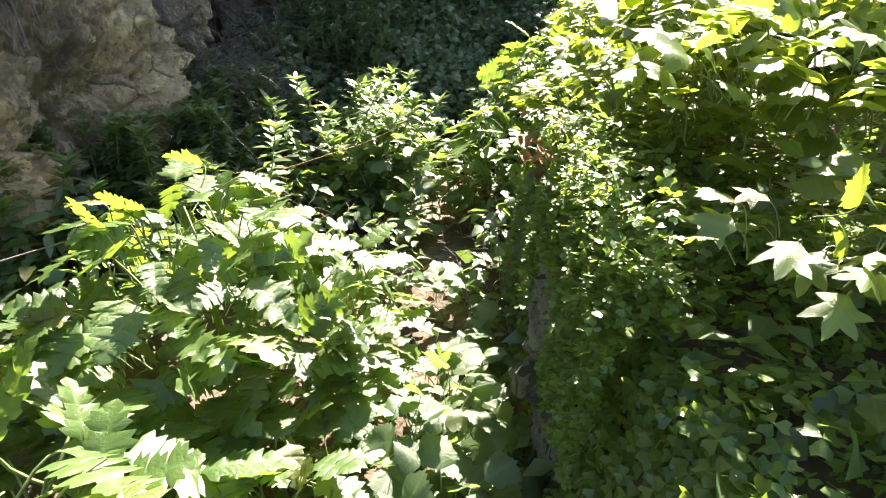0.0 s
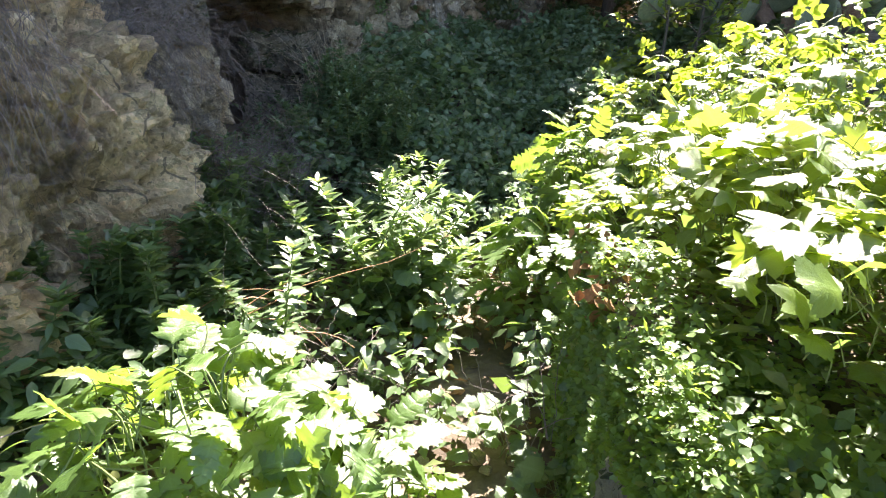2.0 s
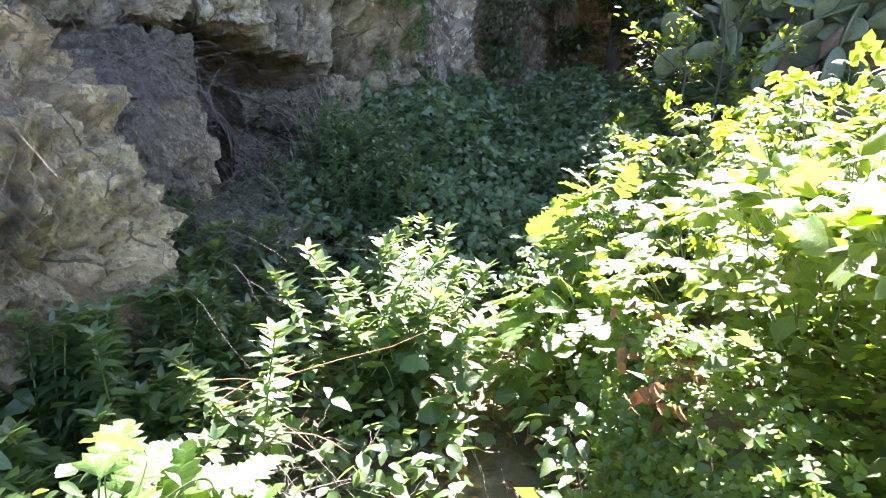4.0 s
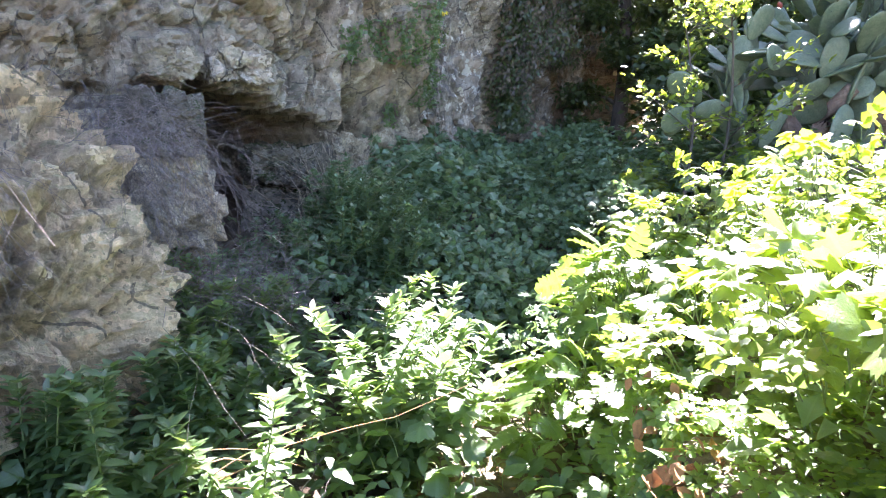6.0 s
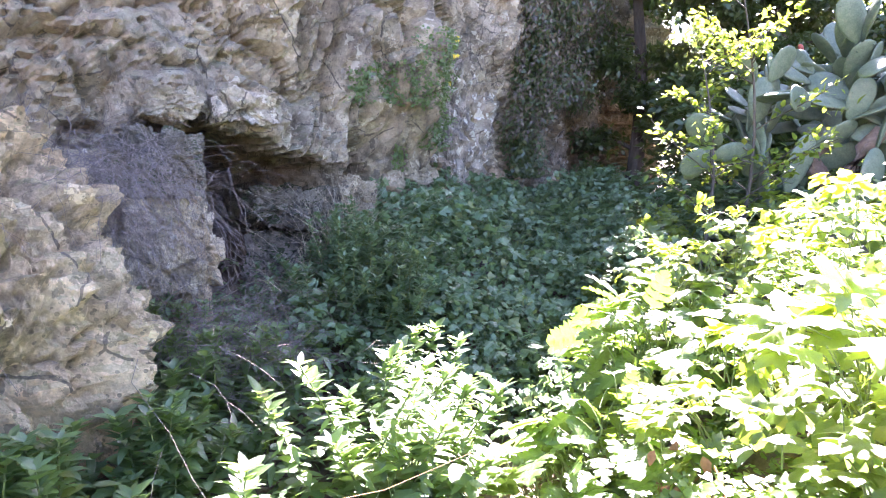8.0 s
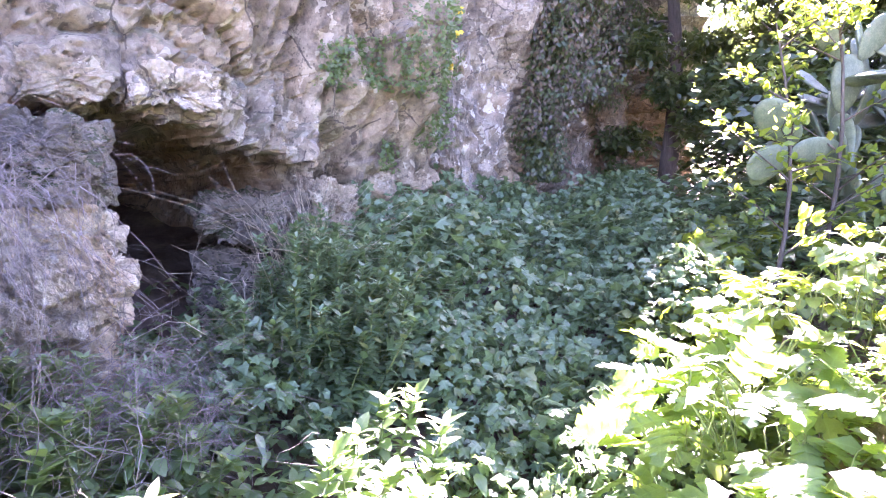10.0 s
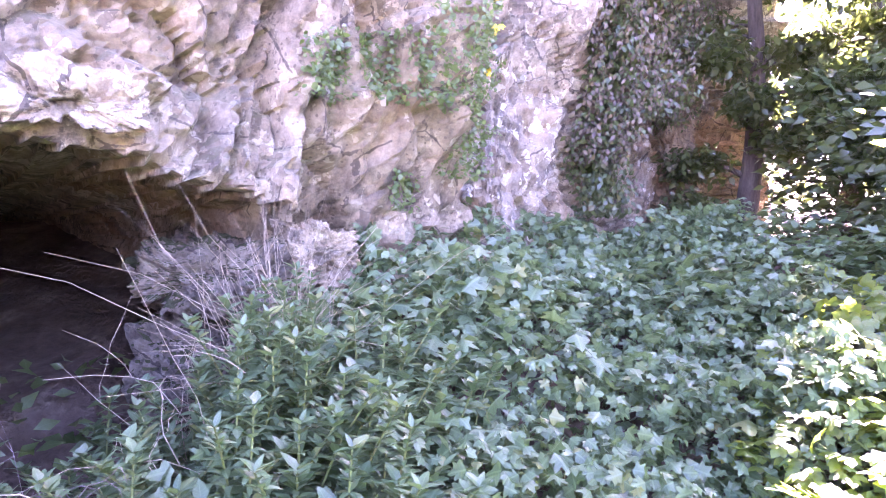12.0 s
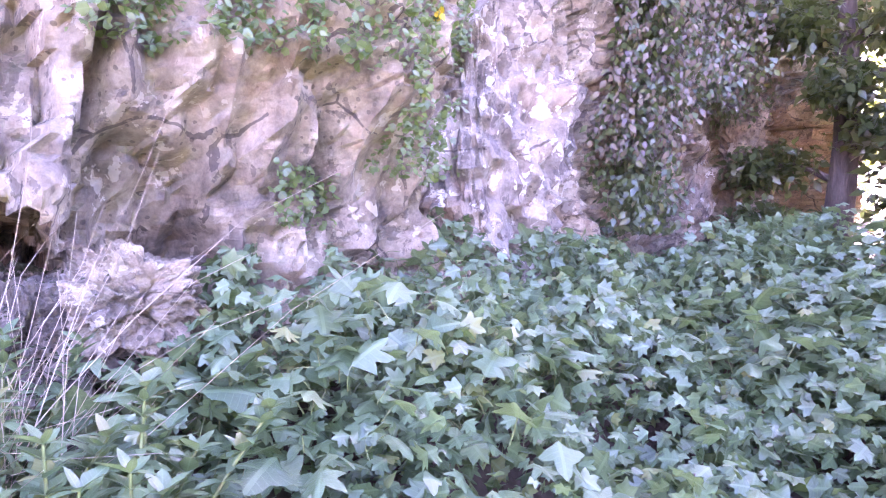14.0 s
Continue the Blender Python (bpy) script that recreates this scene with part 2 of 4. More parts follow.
class Shape:
    """Vertices, triangles, uv and material slots gathered up."""

    def __init__(self):
        self.v, self.f, self.uv, self.s, self.n = [], [], [], [], 0

    def add(self, v, f, uv=None, slot=0):
        v, f = np.asarray(v, float), np.asarray(f, int)
        self.v.append(v), self.f.append(f + self.n)
        self.uv.append(np.zeros((len(v), 2)) + 0.5 if uv is None else np.asarray(uv, float))
        self.s.append(np.full(len(f), slot))
        self.n += len(v)
        return self

    def arrays(self):
        return np.concatenate(self.v), np.concatenate(self.f), np.concatenate(self.uv), np.concatenate(self.s)

    def mesh(self, name, mats, smooth=True):
        v, f, uv, s = self.arrays()
        return mesh_from(name, v, f, None, uv, mats, s, smooth)


def tube(path, r0, r1, sides=5):
    """A tapered tube along a path."""
    p = np.asarray(path, float)
    n = len(p)
    d = np.gradient(p, axis=0)
    d /= np.linalg.norm(d, axis=1)[:, None] + 1e-9
    a = np.where(np.abs(d[:, 2:3]) > 0.9, np.array([[1.0, 0, 0]]), np.array([[0, 0, 1.0]]))
    x = np.cross(d, a)
    x /= np.linalg.norm(x, axis=1)[:, None] + 1e-9
    y = np.cross(d, x)
    ang = np.arange(sides) * 2 * np.pi / sides
    r = np.linspace(r0, r1, n)[:, None, None]
    v = p[:, None] + r * (np.cos(ang)[None, :, None] * x[:, None] + np.sin(ang)[None, :, None] * y[:, None])
    i, j = np.meshgrid(np.arange(n - 1), np.arange(sides), indexing="ij")
    a0, b0 = i * sides + j, i * sides + (j + 1) % sides
    f = np.concatenate([np.stack([a0, b0, b0 + sides], -1).reshape(-1, 3), np.stack([a0, b0 + sides, a0 + sides], -1).reshape(-1, 3)])
    return v.reshape(-1, 3), f


def blade(ts, ws, droop=0.25, fold=0.15, fwd=None, curl=0.0, other=None):
    """A leaf blade along +y: half widths ws at ts, drooping to the tip, folded along the midrib."""
    ts, ws = np.asarray(ts, float), np.asarray(ws, float)
    fw = np.zeros_like(ts) if fwd is None else np.asarray(fwd, float)
    n = len(ts)
    z = -droop * ts ** 2 + curl * np.sin(ts * 9)
    mid = np.stack([0 * ts, ts, z], 1)
    half_l = np.stack([-ws * 0.5, ts + fw * 0.5, z + fold * ws * 0.6], 1)
    half_r = half_l * (-1, 1, 1)
    el = np.stack([-ws, ts + fw, z + fold * ws * 0.75 - 0.1 * ws], 1)
    er = el * (-1, 1, 1)
    if other is not None:
        k = (np.asarray(other, float) / np.maximum(ws, 1e-6))[:, None]
        half_r, er = half_r * np.hstack([k, k * 0 + 1, k * 0 + 1]), er * np.hstack([k, k * 0 + 1, k * 0 + 1])
    v = np.concatenate([el, half_l, mid, half_r, er])
    f = []
    for c in range(4):
        a = np.arange(n - 1) + c * n
        f += [np.stack([a, a + n, a + n + 1], 1), np.stack([a, a + n + 1, a + 1], 1)]
    uv = np.concatenate([np.stack([np.full(n, u), ts], 1) for u in (-1, -0.5, 0, 0.5, 1)])
    return v, np.concatenate(f), uv


def acanthus_blade(seed):
    """Broad blade with three or four uneven pairs of pointed, toothed lobes."""
    r = np.random.RandomState(seed)
    ts, wl, wr, fw = [0.0, 0.05], [0.02, 0.03], [0.02, 0.03], [0, 0]
    lobes = 3 + seed % 2
    gap = 0.72 / lobes
    for k in range(lobes):
        t = 0.10 + 0.72 * k / lobes + r.uniform(-0.015, 0.015)
        env = 0.40 * math.sin(math.pi * min(1.0, t + 0.16) ** 0.85) ** 0.6
        el, er = env * r.uniform(0.75, 1.15), env * r.uniform(0.75, 1.15)
        for dt, w, f in ((0.0, 0.38, 0.0), (0.16, 0.70, 0.0), (0.32, 1.0, 0.06), (0.44, 0.74, 0.06), (0.60, 0.84, 0.13), (0.80, 0.34, 0.06)):
            ts.append(t + dt * gap)
            wl.append(el * w * r.uniform(0.92, 1.08))
            wr.append(er * w * r.uniform(0.92, 1.08))
            fw.append(f)
    for t, w, f in ((0.84, 0.13, 0.02), (0.89, 0.16, 0.03), (0.93, 0.09, 0.03), (1.0, 0.004, 0)):
        ts.append(t), wl.append(w), wr.append(w * r.uniform(0.7, 1.1)), fw.append(f)
    return blade(ts, wl, r.uniform(0.1, 0.5), r.uniform(0.0, 0.3), fw, r.uniform(0.0, 0.02), wr)


def ovate_blade(width=0.3, droop=0.2, teeth=0.0, n=7):
    ts = np.linspace(0, 1, n)
    ws = width * np.sin(np.pi * ts ** 0.75) ** 0.85 + 0.004
    ws[1:-1] *= 1 + teeth * (np.arange(n - 2) % 2 * 2 - 1)
    return blade(ts, ws, droop, 0.2)


def light_blade(width, droop, n=5, teeth=0.0):
    """A pointed blade folded along its midrib, with few faces."""
    ts = np.linspace(0, 1, n)
    ws = width * np.sin(np.pi * ts ** 0.75) ** 0.85
    ws[1:-1] *= 1 + teeth * (np.arange(n - 2) % 2 * 2 - 1)
    z = -droop * ts ** 2
    mid = np.stack([0 * ts, ts, z], 1)
    left = np.stack([-ws, ts, z + 0.25 * ws], 1)[1:-1]
    right = left * (-1, 1, 1)
    v = np.concatenate([mid, left, right])
    m = n - 2
    f = []
    for side, base in ((0, n), (1, n + m)):
        rows = [(0, 1, base)] + [t for i in range(m - 1) for t in ((base + i, 1 + i, 2 + i), (base + i, 2 + i, base + i + 1))] + [(base + m - 1, n - 2, n - 1)]
        f += [(t[0], t[2], t[1]) for t in rows] if side == 0 else rows
    uv = np.concatenate([np.stack([0 * ts, ts], 1), np.stack([-1 + 0 * ts, ts], 1)[1:-1], np.stack([1 + 0 * ts, ts], 1)[1:-1]])
    return v, np.array(f), uv


def palm_blade(seed, lobes=5, deep=0.55, fine=True):
    """A palmate blade with uneven pointed lobes and a tooth on each side of them, its stalk at the origin."""
    r = np.random.RandomState(seed)
    spread, pts = 2.3, [(0, 0.02)]
    for k in range(lobes):
        a = -spread + 2 * spread * (k + 0.5) / lobes + r.uniform(-0.1, 0.1)
        h = spread / lobes
        L = (0.64 - 0.14 * abs(a) / spread) * r.uniform(0.8, 1.15)
        for da, q in ((-0.95, deep), (-0.45, 0.5 + 0.5 * deep), (-0.30, 0.84), (0.0, 1.0), (0.30, 0.80), (0.48, 0.5 + 0.5 * deep)):
            pts.append((math.sin(a + da * h) * L * q, 0.36 + math.cos(a + da * h) * L * q))
    pts = np.array(pts)
    c = np.array([[0, 0.36]])
    ring = c + (pts - c) * 0.5 if fine else np.zeros((0, 2))
    v2 = np.concatenate([c, ring, pts])
    rad = np.linalg.norm(v2 - c, axis=1)
    tilt = r.uniform(0.05, 0.45)
    z = -tilt * rad ** 2 + 0.05 * np.sin(v2[:, 0] * 8 + seed) - 0.10 * np.abs(v2[:, 0])
    n = len(pts)
    f = []
    for i in range(n):
        j = (i + 1) % n
        f += [(0, 1 + j, 1 + i), (1 + i, 1 + j, 1 + n + j), (1 + i, 1 + n + j, 1 + n + i)] if fine else [(0, 1 + j, 1 + i)]
    uv = np.stack([v2[:, 0] * 1.6, v2[:, 1]], 1)
    return np.concatenate([v2, z[:, None]], 1), np.array(f), uv


def turned(v, m):
    return v @ np.array(m.to_3x3()).T + np.array(m.translation)


def rotations(way, up):
    """Frames whose y axis is way and whose z axis leans to up."""
    y = way / (np.linalg.norm(way, axis=1)[:, None] + 1e-9)
    z = up - (up * y).sum(1)[:, None] * y
    z /= np.linalg.norm(z, axis=1)[:, None] + 1e-9
    x = np.cross(y, z)
    return np.stack([x, y, z], 2)


def cloud(name, shapes, pos, way, up, size, mats, smooth=True):
    """One mesh of many leaves, taken in turn from shapes (v, f, uv)."""
    R = rotations(np.asarray(way, float), np.asarray(up, float))
    out = Shape()
    k = len(shapes)
    for i, (v, f, uv) in enumerate(shapes):
        idx = np.arange(i, len(pos), k)
        if not len(idx):
            continue
        vv = np.einsum("nij,vj->nvi", R[idx], v) * np.asarray(size)[idx][:, None, None] + np.asarray(pos)[idx][:, None]
        ff = f[None] + (np.arange(len(idx)) * len(v))[:, None, None]
        out.add(vv.reshape(-1, 3), ff.reshape(-1, 3), np.tile(uv, (len(idx), 1)))
    return out.mesh(name, mats, smooth)


def matrix_of(R, p, s):
    m = Matrix([[*(R[i] * s), p[i]] for i in range(3)] + [[0, 0, 0, 1]])
    return m


def fbm(p, octaves=5):
    return noise.fractal(p, 0.9, 2.1, octaves)


def step(a, b, x):
    t = np.clip((np.asarray(x, float) - a) / (b - a), 0, 1)
    return t * t * (3 - 2 * t)


# ---------- ground ----------
def ground_height(x, y):
    x, y = np.asarray(x, float), np.asarray(y, float)
    path = 0.10 * np.clip(y - 1.6, 0, 4) + 0.22 * step(-0.55, -1.5, x) - 0.10 * np.clip(-y, 0, 3)
    bank = step(0.36, 0.47, x) * (1 - step(2.6, 3.4, y)) + step(0.35, 1.3, x) * step(2.6, 3.4, y)
    path = path + bank * (0.70 + 0.06 * np.clip(y, 0, 6)) + 0.12 * np.clip(x - 1, 0, 8) * step(0.5, 1.5, x)
    slope = 0.50 + 0.36 * (np.clip(y, 4, 8.5) - 5.3) - 0.34 * np.clip(x, -2.5, 0.35) + 0.45 * np.clip(x - 0.6, 0, 2.5) * (1 - 0.6 * step(6, 8, y))
    slope = slope - 0.60 * step(-1.0, -1.45, x) * step(4.6, 5.0, y)
    slope = slope + 0.26 * np.exp(-((x + 0.5) ** 2 + (y - 6.55) ** 2) / 0.22)
    k = step(4.2, 5.3, y)
    far = 0.12 * np.clip(np.hypot(x, y - 5) - 14, 0, 60)
    return path * (1 - k) + slope * k + far


def build_ground():
    def axis(lo, hi, fine):
        a = np.arange(lo, hi, fine)
        out = np.array([0.3, 0.8, 1.6, 3, 5, 9, 16, 30, 60, 120, 250, 500])
        return np.concatenate([(lo - out)[::-1], a, hi - fine + out])
    xs, ys = axis(-3.5, 4.5, 0.045), axis(-2.0, 9.0, 0.05)
    X, Y = np.meshgrid(xs, ys)
    Z = ground_height(X, Y)
    bumps = np.array([0.05 * noise.fractal(Vector((a * 1.7, b * 1.7, 0)), 1, 2.1, 5) for a, b in zip(X.ravel(), Y.ravel())]).reshape(X.shape)
    Z = Z + bumps
    n = len(xs)
    i, j = np.meshgrid(np.arange(len(ys) - 1), np.arange(n - 1), indexing="ij")
    a = (i * n + j).ravel()
    f = np.concatenate([np.stack([a, a + 1, a + n + 1], 1), np.stack([a, a + n + 1, a + n], 1)])
    me = mesh_from("ground", np.stack([X.ravel(), Y.ravel(), Z.ravel()], 1), f, M_SOIL)
    tagged(new("ground", me), "dark brown soil bank with a narrow stony footpath", "ground", "", "structure")


build_ground()


# ---------- cliff with the cave ----------
CLIFF = np.array([(-14, -3.0), (-7, 1.0), (-4.0, 3.6), (-2.4, 4.75), (-1.6, 5.6), (-1.05, 6.35), (-0.72, 6.7), (-0.45, 7.7), (-0.18, 8.2), (0.15, 9.0), (0.45, 9.6), (0.8, 10.7), (1.1, 11.7), (1.85, 12.4), (2.75, 12.7), (3.0, 14.5), (2.8, 18.0)])
cl_len = np.concatenate([[0], np.cumsum(np.linalg.norm(np.diff(CLIFF, axis=0), axis=1))])


def cliff_at(s):
    p = np.array([np.interp(s, cl_len, CLIFF[:, 0]), np.interp(s, cl_len, CLIFF[:, 1])])
    e = 0.25
    d = np.array([np.interp(s + e, cl_len, CLIFF[:, 0]) - np.interp(s - e, cl_len, CLIFF[:, 0]), np.interp(s + e, cl_len, CLIFF[:, 1]) - np.interp(s - e, cl_len, CLIFF[:, 1])])
    d /= np.linalg.norm(d)
    return p, np.array([d[1], -d[0]])


S_LEFT, S_LIP, S_RIGHT = cl_len[3] + 0.22, cl_len[4], cl_len[5] - 0.12


def mouth_roof(u):
    return 2.18 + 0.08 * math.sin(u * 9) - 0.46 * max(0, (u - 0.52) / 0.48) ** 1.15 - 0.5 * max(0, (u - 0.92) / 0.08) ** 2 - 0.25 * max(0, (0.12 - u) / 0.12) ** 2


def facets(q, k, amp, crack):
    """Broken rock: tilted flat faces of about 1 / k metres, parted by narrow cracks."""
    d, near = noise.voronoi(q * k)
    c = near[0]
    return amp * (1.5 * noise.noise(c * 7.1) + 1.2 * noise.noise_vector(c * 5.3).dot(q * k - c)) - crack * max(0.0, 1 - (d[1] - d[0]) / 0.12)


def cliff_relief(s, z, q):
    """How far the rock stands out: broken blocks between cracks, beds, drip columns and pits."""
    k = float(step(S_LIP + 0.2, S_RIGHT, s)) * (1 - float(step(cl_len[7] + 0.6, cl_len[8] + 0.8, s)))
    w = q + 0.16 * noise.noise_vector(q * 2.1)
    w.z *= 1.35 - 0.80 * k
    out = 0.28 * noise.fractal(q * 0.7, 1.0, 2.0, 2) + facets(w, 1.6, 0.15, 0.07) + facets(w + Vector((3, 1, 7)), 4.2, 0.06, 0.03) + facets(w + Vector((9, 4, 2)), 10.5, 0.026, 0.010)
    pit = noise.voronoi(q * 8.5)[0][0]
    out += 0.030 * noise.fractal(q * 5.0, 0.8, 2.2, 5) + 0.016 * noise.fractal(q * 19.0, 0.6, 2.2, 3)
    out -= 0.07 * max(0.0, 0.34 - pit) / 0.34 * float(step(-0.05, 0.2, noise.noise(q * 1.3 + Vector((3, 3, 3)))))
    col = noise.noise(Vector((s * 4.6 + w.x * 0.4, z * 0.7, 3.3))) + 0.5 * noise.noise(Vector((s * 11, z * 1.4, 7.3)))
    ridge = 0.5 - abs(noise.noise(Vector((s * 3.4 + w.y * 0.3, z * 0.8, 9.1))))
    return out + (0.20 * col + 0.40 * (ridge - 0.3)) * k * (1.0 if z < 2.5 else 0.55) + 0.10 * (min(z, 3.6) - 2.2) - (0.10 * max(0, 2.0 - z) if s > S_RIGHT else 0)


def build_cliff():
    s_a = np.concatenate([np.arange(0, cl_len[2], 0.3), np.arange(cl_len[2], cl_len[8] + 0.3, 0.025), np.arange(cl_len[8] + 0.3, cl_len[13], 0.055), np.arange(cl_len[13], cl_len[-1], 0.3)])
    z_a = np.concatenate([np.arange(-0.3, 3.9, 0.025), np.arange(3.9, 14.0, 0.2)])
    plateau = (0.5, 1.5, 4.0, 9.0)
    V = np.zeros((len(s_a), len(z_a) + len(plateau), 3))
    hole = np.zeros((len(s_a), len(z_a) + len(plateau)), bool)
    for i, s in enumerate(s_a):
        p, nrm = cliff_at(s)
        u = (s - S_LEFT) / (S_RIGHT - S_LEFT)
        for k, z in enumerate(z_a):
            q, zed = Vector((p[0], p[1], z)), z
            out = cliff_relief(s, z, q)
            if 0 < u < 1:
                rf = mouth_roof(u) + 0.06 * noise.noise(Vector((s * 2.6, 0, 1)))
                hole[i, k] = 0.45 < z < rf
                if hole[i, k] and z + 0.025 >= rf:
                    zed = rf
                out += 0.16 * float(step(rf + 0.55, rf + 0.05, z))
            if z > 3.9:
                zed = 3.9 + (z - 3.9) * (1 - 0.42 * float(step(1.8, 2.1, p[0])))
            V[i, k] = (p[0] + nrm[0] * out, p[1] + nrm[1] * out, zed)
        for k, back in enumerate(plateau):
            top = V[i, len(z_a) - 1]
            V[i, len(z_a) + k] = (top[0] - nrm[0] * back, top[1] - nrm[1] * back, top[2] + 0.1 + 0.1 * back + 0.3 * noise.noise(Vector((s, back, 2))))
    n = V.shape[1]
    i, j = np.meshgrid(np.arange(len(s_a) - 1), np.arange(n - 1), indexing="ij")
    quads = np.stack([i * n + j, (i + 1) * n + j, (i + 1) * n + j + 1, i * n + j + 1], -1).reshape(-1, 4)
    flat = hole.ravel()
    open_quad = flat[quads].all(1)
    kept = quads[~open_quad]
    verts = V.reshape(-1, 3)
    # the cave: the rim of the mouth carried back into the rock and closed behind
    def edge_set(qs):
        return {(min(a, b), max(a, b)) for qd in qs for a, b in zip(qd.tolist(), np.roll(qd, -1).tolist())}
    rim = sorted(edge_set(quads[open_quad]) & edge_set(kept[flat[kept].any(1)]))
    ids = sorted({a for e in rim for a in e})
    index = {a: k for k, a in enumerate(ids)}
    p0 = verts[ids]
    centre = p0.mean(0)
    _, nrm = cliff_at((S_LEFT + S_RIGHT) / 2)
    inward = -np.array([nrm[0], nrm[1], 0.0])
    rings, extra, m = [np.array(ids)], [], len(ids)
    for back, grow in ((0.12, 1.0), (0.35, 1.0), (0.7, 1.0), (1.2, 0.98), (1.9, 0.92), (2.8, 0.8), (3.8, 0.66), (4.8, 0.5), (5.4, 0.04)):
        r = centre + (p0 - centre) * np.array([grow, grow, 0.75 * grow + 0.25]) + inward * back
        r += np.array([[0.10 * noise.noise(Vector(a) * 3 + Vector((0, 0, c))) for c in (0, 9, 17)] for a in r]) * min(1, back * 3)
        rings.append(len(verts) + sum(len(e) for e in extra) + np.arange(m))
        extra.append(r)
    tris = [kept[:, [0, 1, 2]], kept[:, [0, 2, 3]]]
    e = np.array([(index[a], index[b]) for a, b in rim])
    for r0, r1 in zip(rings, rings[1:]):
        tris += [np.stack([r0[e[:, 0]], r0[e[:, 1]], r1[e[:, 1]]], 1), np.stack([r0[e[:, 0]], r1[e[:, 1]], r1[e[:, 0]]], 1)]
    me = mesh_from("cliff", np.concatenate([verts] + extra), np.concatenate(tris), M_ROCK, smooth=True)
    me.set_sharp_from_angle(angle=radians(28))
    tagged(new("cliff", me), "grey and ochre limestone cliff with a low cave mouth", "cliff", "", "structure")


build_cliff()


def rock(name, place, radii, seed, label, material, square=0.5, rough=0.16, turn=0.0, detail=5, group="", category="rock", cut=None):
    """A weathered boulder: a rounded block with cracks and pits."""
    bm = bmesh.new()
    bmesh.ops.create_cube(bm, size=2)
    bmesh.ops.subdivide_edges(bm, edges=bm.edges[:], cuts=2 ** detail - 1, use_grid_fill=True)
    off = Vector((seed * 3.1, seed * 1.7, seed * 0.9))
    rad = Vector(radii)
    k = 0.62 / max(0.05, rough)
    for v in bm.verts:
        c = v.co.copy()
        ball = c.normalized()
        p = ball.lerp(c * 0.8, square)
        w = Vector((p.x * rad.x, p.y * rad.y, p.z * rad.z))
        if cut and w.z > cut[0]:
            w.x -= cut[1] * (w.z - cut[0])
        q = w + off
        b = q + 0.10 * noise.noise_vector(q * 2.4)
        b.z *= 1.3
        d = rough * (0.9 * noise.fractal(q * 1.5, 1, 2, 4) + 0.40 * noise.fractal(q * 6, 0.7, 2.2, 5))
        d += facets(b, k, 0.50 * rough, 0.22 * rough) + facets(b + Vector((3, 1, 7)), 2.6 * k, 0.20 * rough, 0.09 * rough) + facets(b + Vector((9, 4, 2)), 7 * k, 0.075 * rough, 0.02 * rough)
        pit = noise.voronoi(q * 9)[0][0]
        d -= 0.16 * rough * max(0.0, 0.36 - pit) / 0.36
        v.co = w + ball * d
    bmesh.ops.triangulate(bm, faces=bm.faces[:])
    me = bpy.data.meshes.new(name)
    bm.to_mesh(me)
    bm.free()
    me.materials.append(material)
    me.polygons.foreach_set("use_smooth", np.full(len(me.polygons), True))
    me.set_sharp_from_angle(angle=radians(26))
    ob = new(name, me)
    ob.matrix_basis = pose(*place, 0, 0, turn)
    return tagged(ob, label, category, group)


rock("boulder", (-2.30, 3.44, 0.80), (0.92, 0.78, 1.50), 3, "large weathered ochre limestone boulder under dry brush", M_ROCK_WARM, 0.7, 0.22, -22, 7, cut=(0.60, 0.70))
rock("boulder", (-2.12, 2.50, 0.74), (0.60, 0.46, 0.72), 8, "pale lichened limestone boulder beside the herbs", M_ROCK_WARM, 0.6, 0.18, -16, 6)
rock("stone_block", (-2.00, 4.86, 1.88), (0.27, 0.26, 0.20), 11, "mossy squared stone on top of the cave-side pile", M_ROCK_MOSS, 0.85, 0.07, 12, 6, "stone pile beside the cave")
rock("stone_block", (-1.90, 4.88, 1.575), (0.28, 0.25, 0.145), 12, "pale limestone block in the pile beside the cave", M_ROCK_PALE, 0.85, 0.08, 20, 6, "stone pile beside the cave")
rock("stone_block", (-1.92, 4.86, 1.32), (0.31, 0.27, 0.145), 13, "pale pitted limestone block low in the pile", M_ROCK_PALE, 0.82, 0.08, 10, 6, "stone pile beside the cave")
rock("stone_block", (-2.03, 4.88, 0.92), (0.38, 0.32, 0.32), 14, "grey limestone block at the foot of the pile", M_ROCK, 0.75, 0.09, 20, 5, "stone pile beside the cave")
rock("stone_block", (-2.52, 4.80, 1.42), (0.40, 0.30, 0.62), 16, "tall grey limestone block standing against the cliff", M_ROCK, 0.8, 0.12, 14, 6, "stone pile beside the cave")
rock("stone_block", (-1.13, 6.28, 1.72), (0.21, 0.20, 0.18), 15, "pale stone block under the cave's dripping edge", M_ROCK, 0.65, 0.075, 40, 6)
rock("cave_ledge", (-1.56, 6.24, 1.62), (0.46, 0.36, 0.19), 21, "mossy stone ledge across the cave mouth", M_ROCK_MOSS, 0.8, 0.09, 22, 6)
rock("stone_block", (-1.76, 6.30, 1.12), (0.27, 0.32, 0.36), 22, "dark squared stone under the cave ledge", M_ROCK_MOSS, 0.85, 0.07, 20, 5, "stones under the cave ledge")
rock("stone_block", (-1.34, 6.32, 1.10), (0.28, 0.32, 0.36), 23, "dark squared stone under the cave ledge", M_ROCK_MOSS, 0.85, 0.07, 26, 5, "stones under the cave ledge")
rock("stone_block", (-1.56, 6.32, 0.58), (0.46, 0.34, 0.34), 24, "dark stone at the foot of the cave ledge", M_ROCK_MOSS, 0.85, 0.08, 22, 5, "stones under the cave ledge")
